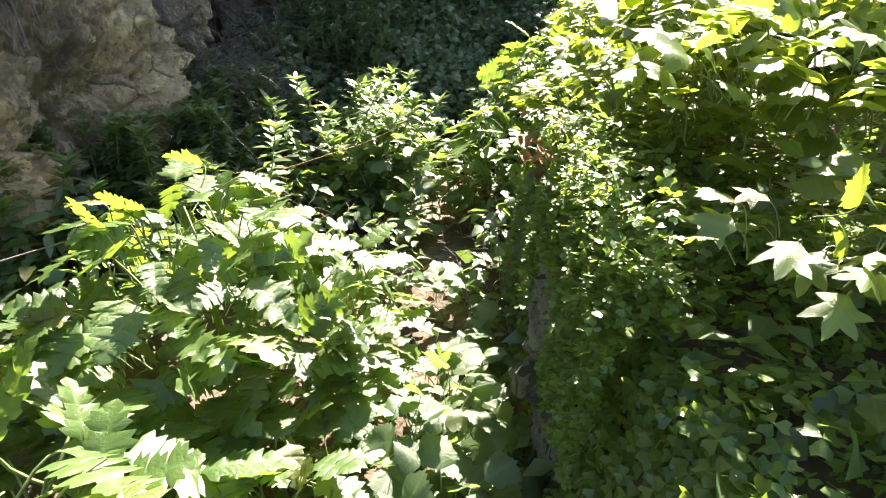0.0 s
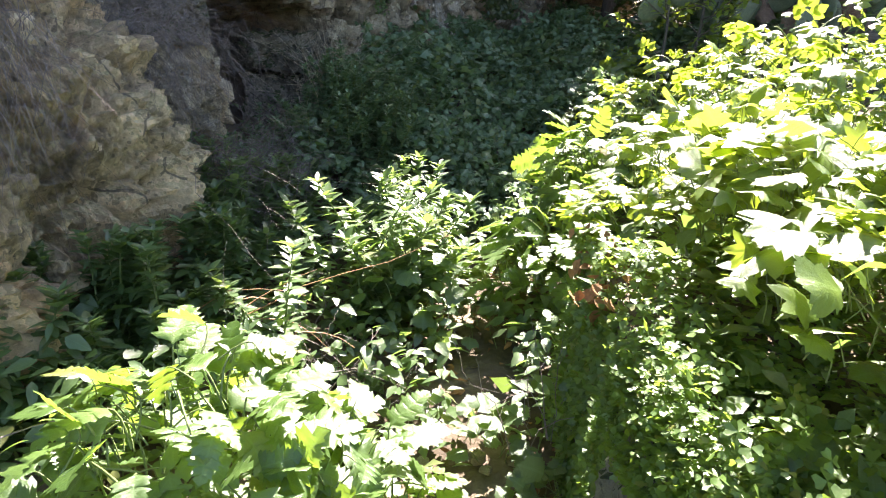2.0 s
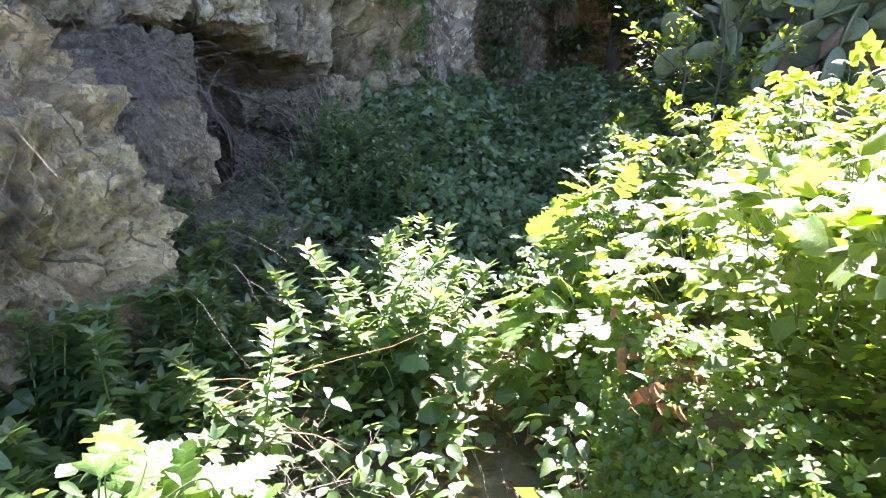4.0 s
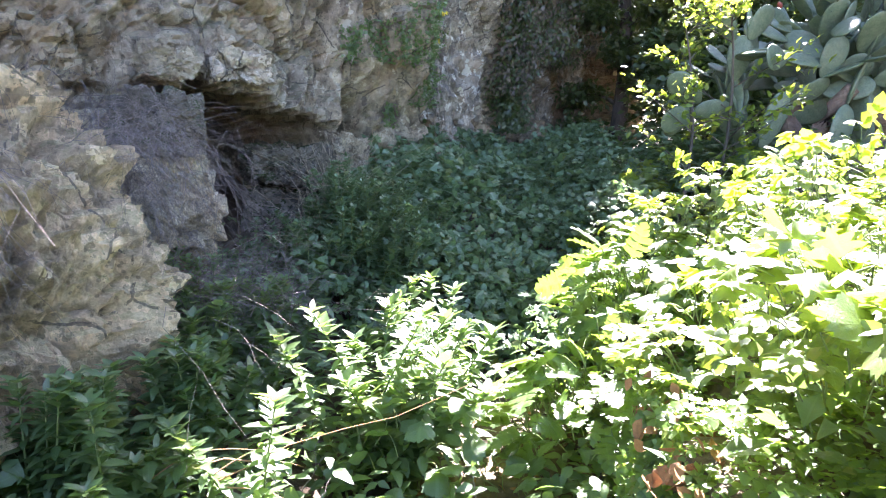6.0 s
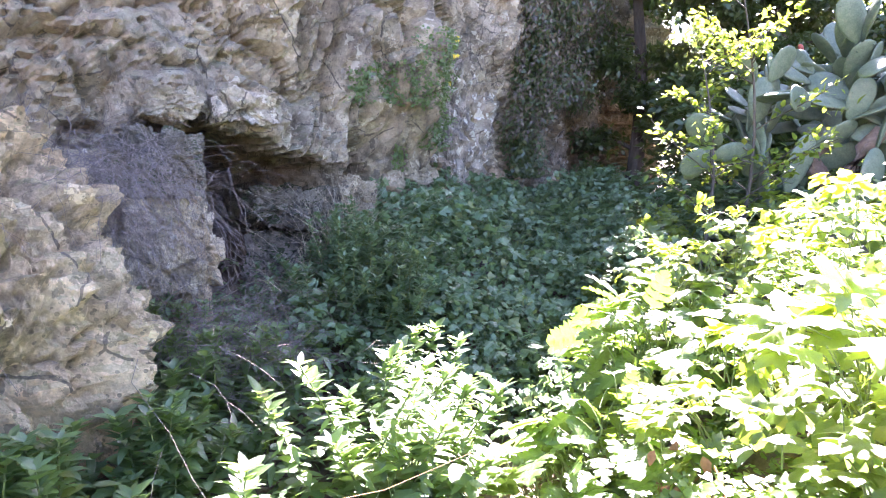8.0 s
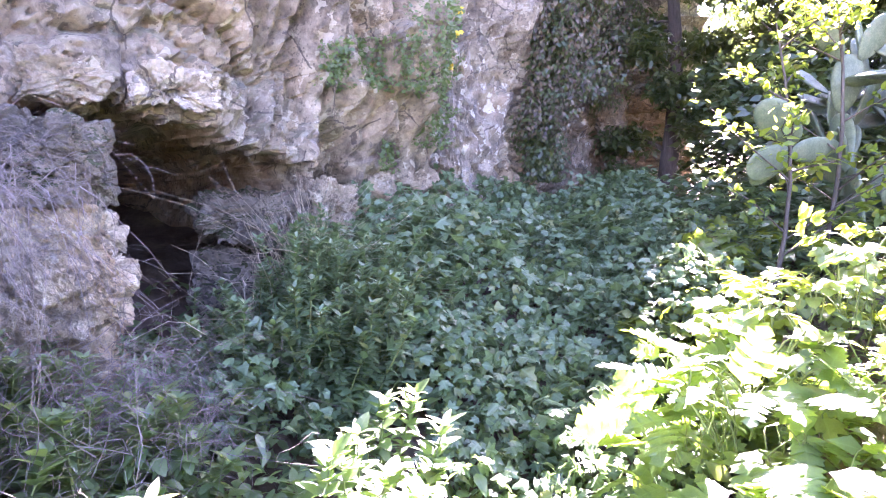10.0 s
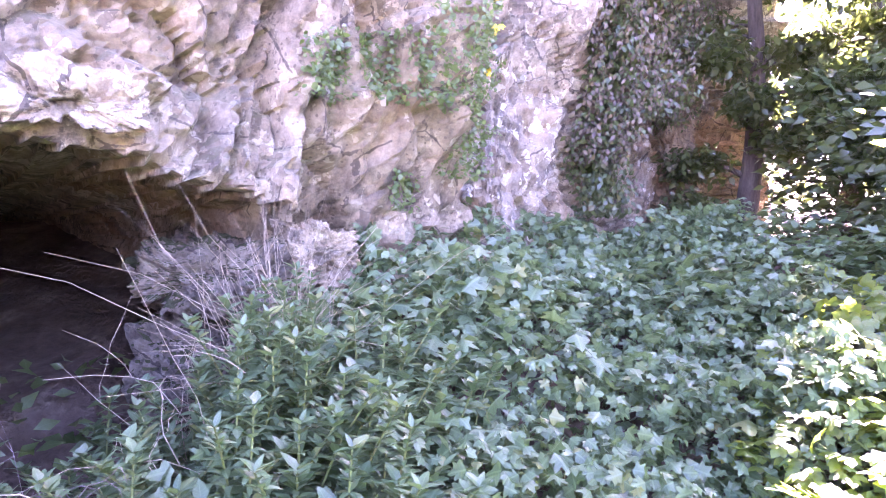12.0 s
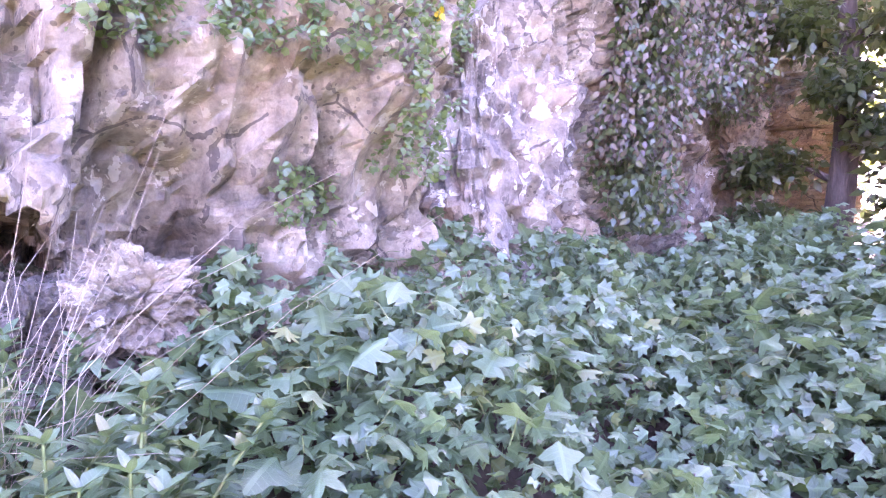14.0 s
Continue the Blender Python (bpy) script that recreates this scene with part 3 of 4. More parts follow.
rock("overhanging_slab", (-1.70, 5.42, 2.27), (0.28, 0.20, 0.14), 31, "pale cracked slab overhanging the cave mouth", M_ROCK_PALE, 0.85, 0.07, 50, 5, "blocks over the cave mouth")
rock("overhanging_slab", (-2.04, 5.06, 2.26), (0.20, 0.16, 0.11), 32, "pale jutting block over the cave mouth", M_ROCK, 0.8, 0.07, 42, 5, "blocks over the cave mouth")
rock("rock_buttress", (-0.44, 8.12, 2.3), (0.32, 0.55, 1.0), 25, "white-lichened upright rock rib on the cliff", M_ROCK_WHITE, 0.5, 0.16, -20, 5, category="rock")
rock("rock_column", (0.93, 11.0, 2.3), (0.15, 0.2, 0.85), 26, "pale upright rock column at the back of the cliff", M_ROCK_WHITE, 0.4, 0.10, 0, 5, "rock columns")
rock("rock_column", (1.38, 11.1, 2.4), (0.22, 0.22, 1.0), 27, "grey upright rock column at the back of the cliff", M_ROCK, 0.4, 0.10, 0, 5, "rock columns")
rock("standing_stone", (0.43, 1.78, 0.47), (0.115, 0.20, 0.55), 17, "tall lichened stone edging the footpath, overgrown with clover", M_ROCK_MOSS, 0.6, 0.09, 10, 5, category="stone")

# ---------- leaf shapes ----------
ACANTHUS = [acanthus_blade(k) for k in range(6)]
PALMATE = [palm_blade(k, 5, 0.5) for k in range(4)] + [palm_blade(7, 3, 0.5)]
PALM_SHALLOW = [palm_blade(k + 9, 5, 0.78) for k in range(3)]
IVY_LIGHT = [palm_blade(k, 5, 0.56, False) for k in range(4)] + [palm_blade(k + 9, 5, 0.6, False) for k in range(3)] + [palm_blade(7, 3, 0.5, False)]
OVATE = [light_blade(0.27, d, 6, 0.08) for d in (0.1, 0.25, 0.4)]
LANCE = [light_blade(0.17, d) for d in (0.1, 0.35)]
SMALL = [(np.array([(0, 0, 0), (-0.27, 0.45, w), (0, 0.5, 0), (0.27, 0.45, w), (0, 1, -d)]), np.array([(0, 2, 1), (1, 2, 4), (0, 3, 2), (2, 3, 4)]), np.array([(0, 0), (-1, 0.45), (0, 0.5), (1, 0.45), (0, 1)])) for w, d in ((0.08, 0.1), (0.02, 0.25))]


def clover_shape():
    out = Shape()
    for k in range(3):
        v = np.array([(0, 0, 0), (-0.30, 0.34, 0.05), (-0.24, 0.56, 0.02), (0, 0.47, -0.03), (0.24, 0.56, 0.02), (0.30, 0.34, 0.05)])
        f = np.array([(0, 3, 2), (0, 2, 1), (0, 4, 3), (0, 5, 4)])
        m = pose(0, 0, 0, -12, 0, 120 * k)
        out.add(turned(v, m), f, v[:, :2] * (3, 1))
    v, f, uv, s = out.arrays()
    return v, f, uv


def trifoliate_shape(seed, big=True):
    """A compound leaf: three groups of toothed leaflets on forking stalks."""
    r = np.random.RandomState(seed)
    out = Shape()
    for a, y0, L in ((0, 0.42, 0.5), (58, 0.30, 0.42), (-58, 0.30, 0.42)):
        for b, l in ((0, 1.0), (52, 0.75), (-52, 0.75)) if big else ((0, 1.0),):
            v, f, uv = ovate_blade(0.36, r.uniform(0.1, 0.4), 0.12, 7)
            m = pose(0, y0 * 0.35, 0, 0, 0, a) @ pose(0, y0 * 0.65, 0, r.uniform(-14, 6), r.uniform(-15, 15), b)
            out.add(turned(v * L * l, m), f, uv)
    v, f, uv, s = out.arrays()
    return v, f, uv


CLOVER = [clover_shape()]
TRI = [trifoliate_shape(k) for k in range(4)]


def leaf_with_stalk(name, shape, mats, stalk=0.5, r=0.012):
    v, f, uv = shape
    out = Shape().add(v, f, uv, 0)
    t = np.linspace(0, 1, 5)
    p = np.stack([0 * t, -stalk * t * 0.55 + 0.05, -stalk * 0.85 * t ** 2], 1)
    tv, tf = tube(p, r, r * 1.5, 4)
    out.add(tv, tf, None, 1)
    return out.mesh(name, mats)


ACANTHUS_LEAVES = [leaf_with_stalk("leaf", s, [M_ACANTHUS, M_STALK], 0.75, 0.014) for s in ACANTHUS]
TRI_LEAVES = [leaf_with_stalk("leaf", s, [M_ALEX, M_STALK], 0.9, 0.013) for s in TRI]
PALM_LEAVES = [leaf_with_stalk("leaf", s, [M_IVY, M_STALK], 0.6, 0.012) for s in PALMATE]


BROAD_LEAVES = [leaf_with_stalk("leaf", s, [M_ALEX, M_STALK], 0.9, 0.012) for s in PALMATE[:3] + PALM_SHALLOW]
MALLOW_LEAVES = [leaf_with_stalk("leaf", s, [M_HERB, M_STALK], 0.9, 0.012) for s in PALM_SHALLOW]


def leafy_plant(name, place, radius, height, count, size, leaves, label, category, group="", face=(0, 0), flat=0.55, canopy=0.0):
    """A clump: leaves on stalks that rise from one root and arch outward into a dome."""
    root = thing(name, place, label, category, group)
    for k in range(count):
        a = rng.uniform(0, 2 * math.pi)
        q = math.sqrt(rng.uniform(0.02, 1))
        lift = height * (1 - (0.55 - 0.4 * canopy) * q ** 2) * rng.uniform(0.62 + 0.24 * canopy, 1.04)
        p = np.array([math.cos(a) * q * radius, math.sin(a) * q * radius, lift])
        way = np.array([math.cos(a) * (0.35 + q) + face[0], math.sin(a) * (0.35 + q) + face[1], flat * rng.uniform(-0.7, 1.0)]) + rng.normal(0, 0.35, 3)
        up = np.array([math.cos(a) * q * 0.5, math.sin(a) * q * 0.5, 1.0]) + rng.normal(0, 0.28, 3)
        R = rotations(way[None], up[None])[0]
        ob_part("leaf", leaves[rng.randint(len(leaves))], root, matrix_of(R, p, size * rng.uniform(0.65, 1.15)))
    return root


def on_ground(x, y, dz=0.0):
    return (x, y, float(ground_height(x, y)) + dz)


# ---------- acanthus and alexanders clumps ----------
SUNNY = "glossy green acanthus clump with lobed leaves in full sun"
leafy_plant("acanthus_plant", on_ground(-0.74, 1.95), 0.50, 0.94, 290, 0.165, ACANTHUS_LEAVES, SUNNY, "plant", "acanthus clumps")
leafy_plant("acanthus_plant", on_ground(-0.34, 1.95), 0.26, 0.86, 110, 0.135, ACANTHUS_LEAVES, "sunlit acanthus beside the footpath", "plant", "acanthus clumps")
leafy_plant("acanthus_plant", on_ground(-0.80, 1.12), 0.42, 0.66, 110, 0.22, ACANTHUS_LEAVES, "low broad-leaved acanthus glaring white in the sun", "plant", "acanthus clumps")
leafy_plant("acanthus_plant", on_ground(-0.25, 0.95), 0.22, 0.38, 60, 0.16, ACANTHUS_LEAVES, "low acanthus beside the stony footpath", "plant", "acanthus clumps")
leafy_plant("acanthus_plant", on_ground(0.44, 3.75), 0.38, 0.74, 150, 0.17, ACANTHUS_LEAVES, "sunlit acanthus growing over the footpath", "plant", "acanthus clumps")
leafy_plant("acanthus_plant", on_ground(0.78, 4.3), 0.42, 0.66, 140, 0.18, ACANTHUS_LEAVES, "acanthus with yellow-green leaves lit from behind", "plant", "acanthus clumps")
leafy_plant("acanthus_plant", on_ground(1.0, 5.3), 0.42, 0.62, 80, 0.20, ACANTHUS_LEAVES, "acanthus at the sunny edge of the ivy slope", "plant", "acanthus clumps")
for x, y, r, h, n in ((0.90, 2.5, 0.4, 0.55, 60), (1.2, 2.0, 0.5, 0.75, 70), (0.85, 3.1, 0.45, 0.6, 64), (1.35, 2.9, 0.5, 0.75, 60), (1.5, 3.7, 0.5, 0.7, 60), (1.25, 4.6, 0.5, 0.65, 60), (1.45, 5.6, 0.45, 0.6, 60), (1.9, 4.9, 0.55, 0.8, 60), (2.1, 3.4, 0.6, 0.9, 50), (2.1, 5.7, 0.5, 0.6, 50), (1.6, 1.4, 0.4, 0.7, 30), (0.98, 6.0, 0.30, 0.46, 50), (1.25, 6.35, 0.34, 0.5, 50), (1.5, 6.7, 0.34, 0.5, 40)):
    leafy_plant("alexanders_plant", on_ground(x, y), r, h, int(n * 1.7), 0.142, TRI_LEAVES, "bright green alexanders with toothed compound leaves, lit from behind", "plant", "alexanders on the bank")
for x, y, n in ((0.98, 1.48, 64), (1.35, 1.35, 50), (1.15, 1.85, 60)):
    leafy_plant("alexanders_plant", on_ground(x, y), 0.36, 0.72, int(n * 1.5), 0.135, TRI_LEAVES, "tall alexanders spreading flat leaf tiers over the clover", "plant", "alexanders on the bank", canopy=1.0)
for x, y, r, h in ((0.76, 1.55, 0.30, 0.66), (1.02, 1.30, 0.30, 0.66), (0.78, 2.0, 0.28, 0.66), (0.70, 2.4, 0.26, 0.62), (1.1, 1.65, 0.34, 0.80), (0.64, 1.0, 0.20, 0.46)):
    leafy_plant("mallow_plant", on_ground(x, y), r, h, 120 if r > 0.22 else 34, 0.105 if r > 0.22 else 0.075, BROAD_LEAVES, "tall mallow with lobed bright leaves shading the clover", "plant", "mallows on the bank", canopy=1.0)
leafy_plant("acanthus_plant", on_ground(-0.40, 1.40), 0.26, 0.5, 80, 0.15, ACANTHUS_LEAVES, "low acanthus beside the stony footpath", "plant", "acanthus clumps")
for x, y in ((0.16, 1.35), (-0.05, 1.55), (-0.08, 1.15), (0.0, 1.9), (0.24, 1.75), (0.10, 2.15), (0.27, 2.4), (0.05, 2.75), (0.05, 1.36), (0.07, 1.68), (0.08, 1.05)):
    leafy_plant("mallow_plant", on_ground(x, y), 0.14, 0.50 if 1.1 < y < 2.0 and x < 0.12 else 0.24, 32, 0.105, MALLOW_LEAVES, "small low mallow with rounded leaves on the footpath's edge", "plant", "mallows on the footpath")
SHRUB_LEAVES = [leaf_with_stalk("leaf", ovate_blade(0.3, d, 0.0, 5), [M_ALEX, M_STALK], 0.5, 0.02) for d in (0.1, 0.3)]
for x, y in ((-1.32, 1.45), (-1.45, 1.7), (-1.25, 1.2)):
    leafy_plant("spurge_plant", on_ground(x, y), 0.20, 0.42, 70, 0.06, SHRUB_LEAVES, "yellow-green spurge with small rounded leaves in sun", "plant", "spurges beside the acanthus")
for x, y, h, n in ((-0.35, 3.5, 0.72, 50), (-0.28, 3.9, 0.6, 50), (0.05, 3.6, 0.3, 40), (0.08, 4.2, 0.35, 40), (-0.45, 4.3, 0.55, 40)):
    leafy_plant("mallow_plant", on_ground(x, y), 0.26, h, n, 0.12, MALLOW_LEAVES, "leafy sunlit mallow with broad pale green leaves", "plant", "mallows in the sun")
for k in range(22):
    x, y = rng.uniform(-1.1, 1.0), rng.uniform(4.9, 7.9)
    leafy_plant("ivy_clump", on_ground(x, y, 0.05), 0.26, 0.44, 36, 0.115, PALM_LEAVES, "shaded clump of dark lobed leaves on the slope", "plant", "lobed clumps on the shaded slope", (0, -0.3))

# ---------- carpets ----------
def carpet(name, label, category, count, sample, shapes, size, mats, lean, upn=(0, 0, 1), jitter=0.35, kind="stuff"):
    pos = sample(count)
    n = len(pos)
    a = rng.uniform(0, 2 * math.pi, n)
    way = np.stack([np.cos(a), np.sin(a), rng.uniform(-0.5, 0.3, n)], 1) + np.array(lean)
    up = np.array(upn) + rng.normal(0, jitter, (n, 3))
    me = cloud(name, shapes, pos, way, up, size * rng.uniform(0.6, 1.2, n), mats)
    return tagged(new(name, me), label, category, "", kind)


def hang(n, s0, s1, z0, z1, thick):
    """Places for leaves that hang before the cliff face."""
    s, z = rng.uniform(s0, s1, n), rng.uniform(z0, z1, n)
    out = []
    for a, b in zip(s, z):
        p, nrm = cliff_at(a)
        d = cliff_relief(a, b, Vector((p[0], p[1], b))) + thick * (0.15 + max(0, 0.5 + noise.noise(Vector((a * 3, b * 1.1, 3)))) * rng.uniform(0.2, 1))
        out.append((p[0] + nrm[0] * d, p[1] + nrm[1] * d, b))
    return np.array(out)


def patch_noise(x, y, k):
    return np.array([noise.noise(Vector((a * k, b * k, 1.7))) for a, b in zip(x, y)])


def over(x0, x1, y0, y1, low, high, keep=None):
    def sample(n):
        x, y = rng.uniform(x0, x1, n), rng.uniform(y0, y1, n)
        if keep is not None:
            ok = keep(x, y)
            x, y = x[ok], y[ok]
        t = rng.uniform(0, 1, len(x)) ** 0.6
        z = ground_height(x, y) + low + (high - low) * t * (1 + 0.6 * patch_noise(x, y, 2.5))
        return np.stack([x, y, z], 1)
    return sample


def bank_face(n):
    y = rng.uniform(0.3, 3.0, n)
    t = rng.uniform(0, 1, n)
    x = 0.37 + 0.12 * t - rng.uniform(0, 0.07, n)
    return np.stack([x, y, ground_height(np.full(n, 0.3), y) + 0.05 + 0.82 * t], 1)[(np.abs(y - 1.68) > 0.16) | (t > 0.75)]


clover = carpet("clover_patch", "dense carpet of clover-leaved oxalis on the bank", "ground cover", 20000, over(0.40, 3.2, -0.6, 4.4, 0.01, 0.17, lambda x, y: patch_noise(x, y, 1.1) > 0.9 * np.clip(x - 1.9, -1, 2) - 0.25), CLOVER, 0.05, [M_OXALIS], (0, 0, 0))
carpet("clover_patch", "clover-leaved oxalis hanging down the bank's face", "ground cover", 4500, bank_face, CLOVER, 0.05, [M_OXALIS], (-0.2, -0.2, -0.3), (-0.5, -0.3, 0.7))
def stone_top(n):
    a = rng.uniform(0, 2 * math.pi, n)
    t = rng.uniform(0, 1, n) ** 0.5
    return np.stack([0.53 + 0.13 * np.cos(a), 1.82 + 0.27 * np.sin(a), 0.98 - 0.55 * (1 - t) + 0.06 * rng.uniform(0, 1, n)], 1)[np.cos(a) > -0.35]


carpet("clover_patch", "sunlit clover spilling over the standing stone", "ground cover", 1500, stone_top, CLOVER, 0.045, [M_OXALIS], (0, -0.2, 0), (-0.2, -0.4, 0.8))
def edge_cushion(n):
    t, y = rng.uniform(0, 1, n), rng.uniform(1.12, 1.98, n)
    rise = np.where(rng.uniform(0, 1, n) < 0.12, 0.18 * rng.uniform(0, 1, n), 0.0)
    return np.stack([0.27 + 0.17 * t, y, 0.62 + 0.38 * np.sin(0.5 * np.pi * np.clip(t * 1.6, 0, 1)) + 0.05 * patch_noise(t * 4, y, 4.0) + 0.03 * rng.normal(0, 1, n) + rise], 1)[(t > 0.22) | (np.abs(y - 1.72) > 0.2)]


carpet("clover_patch", "bright clover cushion rounding the edge of the bank", "ground cover", 4800, edge_cushion, CLOVER, 0.030, [M_OXALIS], (0, -0.1, 0), (-0.1, -0.1, 1.0), 0.45)
def stone_foot(n):
    return np.stack([rng.uniform(0.43, 0.72, n), rng.uniform(1.48, 1.70, n), rng.uniform(0.45, 0.98, n)], 1)


carpet("clover_patch", "bright clover growing up against the standing stone", "ground cover", 900, stone_foot, CLOVER, 0.042, [M_OXALIS], (-0.1, -0.2, 0), (-0.2, -0.4, 0.8))
carpet("herb_patch", "low shaded herbs at the foot of the trees", "ground cover", 3000, over(0.9, 2.6, 6.0, 8.2, 0.02, 0.35), OVATE + IVY_LIGHT, 0.10, [M_IVY], (0, -0.2, 0))
carpet("ivy_slope", "dark lobed ivy covering the shaded slope", "ground cover", 24000, over(-1.5, 1.3, 4.7, 8.8, 0.0, 0.42, lambda x, y: patch_noise(x, y, 3.4) > -0.3), IVY_LIGHT, 0.070, [M_IVY], (0, -0.35, -0.25), (0.1, -0.4, 0.8), 0.8)
carpet("herb_patch", "shaded green herbs below the boulder", "ground cover", 4500, over(-2.6, -0.85, 1.9, 4.8, 0.02, 0.38), OVATE + LANCE, 0.09, [M_HERB], (0, -0.1, 0))
carpet("herb_patch", "sunlit herbs along the footpath", "ground cover", 1500, over(-0.9, 0.4, 2.7, 4.7, 0.02, 0.4, lambda x, y: np.abs(x - 0.05) > 0.14), OVATE, 0.08, [M_HERB], (0, -0.1, 0))
carpet("ivy_curtain", "dark ivy hanging down the back of the cliff", "climbing plant", 9000, lambda n: hang(n, cl_len[8] + 0.35, cl_len[9] + 0.15, 2.0, 5.5, 0.5), SMALL, 0.06, [M_TREE], (0, -0.2, -0.9), (0.4, -0.8, 0.3), 0.5)
carpet("ivy_curtain", "dark ivy hanging over the rock columns", "climbing plant", 11000, lambda n: hang(n, cl_len[9] + 0.1, cl_len[12] + 0.6, 3.0, 6.0, 0.5), SMALL, 0.06, [M_TREE], (0, -0.2, -0.9), (0.4, -0.8, 0.3), 0.5)
carpet("withered_vine", "brown withered vine hanging down the cliff", "climbing plant", 11000, lambda n: np.concatenate([hang(n // 2, cl_len[8] + 0.3, cl_len[9] + 0.1, 2.4, 6.0, 0.62), hang(n // 2, cl_len[9] + 0.1, cl_len[12] + 0.5, 3.05, 6.0, 0.62)]), SMALL, 0.055, [M_VINE], (0, -0.1, -1.4), (0.4, -0.8, 0.3), 0.5)
for s0, s1, z0, z1, n in ((-0.15, 0.35, 2.45, 3.1, 1000), (0.2, 0.7, 2.15, 2.45, 500), (-0.45, -0.15, 2.45, 2.8, 600), (-0.2, 0.1, 1.95, 2.15, 220), (0.5, 1.0, 2.7, 3.2, 700), (-0.80, -0.5, 2.42, 2.68, 420)):
    carpet("creeper_clump", "small green creeper clump rooted in the cliff face", "climbing plant", n, lambda c: hang(c, cl_len[6] + s0, cl_len[6] + s1, z0, z1, 0.12), PALM_SHALLOW + SMALL, 0.030, [M_HERB], (0, -0.2, -0.4), (0.4, -0.8, 0.6), 0.6)


def meadow(n):
    x, y = rng.uniform(-7, 10, n), rng.uniform(-7, 9.5, n)
    ok = (np.abs(x - 0.05) > 0.16 + 0.1 * patch_noise(x, y, 2)) & ~((x > -3.2) & (x < -0.9) & (y > 2.0) & (y < 5)) & (x - 0.7 * (y - 3.5) > -4.2)
    x, y = x[ok], y[ok]
    return np.stack([x, y, ground_height(x, y) + 0.02 + 0.22 * rng.uniform(0, 1, len(x)) * (1 + patch_noise(x, y, 0.9))], 1)


carpet("meadow", "rough green weeds and grass round the footpath", "ground cover", 42000, meadow, SMALL, 0.11, [M_HERB], (0, 0, 0.5), (0, 0, 1), 0.6)


# ---------- upright herbs ----------
def herb_plant(place, height, seed, label, group, leaf=0.075, mat=None):
    """A square-stemmed herb: a stalk with pairs of pointed leaves, crowded into a tuft at the top."""
    r = np.random.RandomState(seed)
    root = thing("herb_plant", place, label, "plant", group)
    for b in range(r.randint(2, 5)):
        t = np.linspace(0, 1, 7)
        h = height * r.uniform(0.75, 1.05)
        lean = r.normal(0, 0.16, 2)
        path = np.stack([lean[0] * t ** 1.5 + 0.03 * r.normal(), lean[1] * t ** 1.5 + 0.03 * r.normal(), t * h], 1)
        ob_part("stem", Shape().add(*tube(path, 0.006, 0.003, 5)).mesh("stem", [M_STALK]), root)
        pos, way, size = [], [], []
        nodes = 17
        for k in range(nodes):
            u = 0.18 + 0.82 * (k / (nodes - 1)) ** 0.8
            c = np.array([np.interp(u, t, path[:, i]) for i in range(3)])
            for j in range(4 if u < 0.8 else 6):
                a = j * 2 * math.pi / (4 if u < 0.8 else 6) + k * 1.1 + r.normal(0, 0.2)
                pos.append(c)
                way.append((math.cos(a), math.sin(a), (0.1 if u < 0.85 else 0.7) + r.normal(0, 0.25)))
                size.append(leaf * (1.25 - 0.4 * u) * r.uniform(0.7, 1.2))
        me = cloud("foliage", LANCE + OVATE[:1], np.array(pos), np.array(way), np.tile((0, 0, 1.0), (len(pos), 1)) + r.normal(0, 0.15, (len(pos), 3)), np.array(size), [mat or M_HERB])
        ob_part("foliage", me, root)
    return root


LIT, DIM = "pale green upright herb with pointed leaves in sunlight", "upright shaded herb with pointed green leaves"
lit_herbs = [herb_plant(on_ground(-0.50, 3.75), 0.82, 1, LIT, "sunlit upright herbs", 0.09), herb_plant(on_ground(-0.80, 3.08), 0.75, 2, LIT, "sunlit upright herbs", 0.085), herb_plant(on_ground(-0.38, 3.95), 0.74, 3, LIT, "sunlit upright herbs", 0.09)]
for x, y in ((-0.60, 3.62), (-0.42, 3.62), (-0.35, 4.15), (-0.36, 3.7), (-0.55, 4.0), (-0.45, 4.3)):
    copy_thing(lit_herbs[rng.randint(3)], pose(*on_ground(x, y), 0, 0, rng.uniform(0, 360)))
dim_herbs = [herb_plant(on_ground(-1.4, 3.0), 0.6, 4, DIM, "shaded herbs"), herb_plant(on_ground(-1.2, 2.6), 0.45, 5, DIM, "shaded herbs"), herb_plant(on_ground(-1.6, 2.5), 0.55, 6, DIM, "shaded herbs", 0.09)]
slope_herbs = [herb_plant(on_ground(-0.9, 5.5), 0.70, 14, DIM, "herbs on the shaded slope", 0.062, M_IVY), herb_plant(on_ground(-0.7, 5.8), 0.52, 15, DIM, "herbs on the shaded slope", 0.070, M_IVY)]
for k in range(70):
    x, y = rng.uniform(-2.3, -0.9), rng.uniform(2.0, 4.6)
    if x > -1.12 or y < 2.4:
        continue
    copy_thing(dim_herbs[rng.randint(3)], pose(*on_ground(x, y), 0, 0, rng.uniform(0, 360)))
for k in range(105):
    x = rng.uniform(-1.65, -0.4)
    copy_thing(slope_herbs[rng.randint(2)], pose(*on_ground(x, rng.uniform(4.9, 5.8)), 0, 0, rng.uniform(0, 360)))


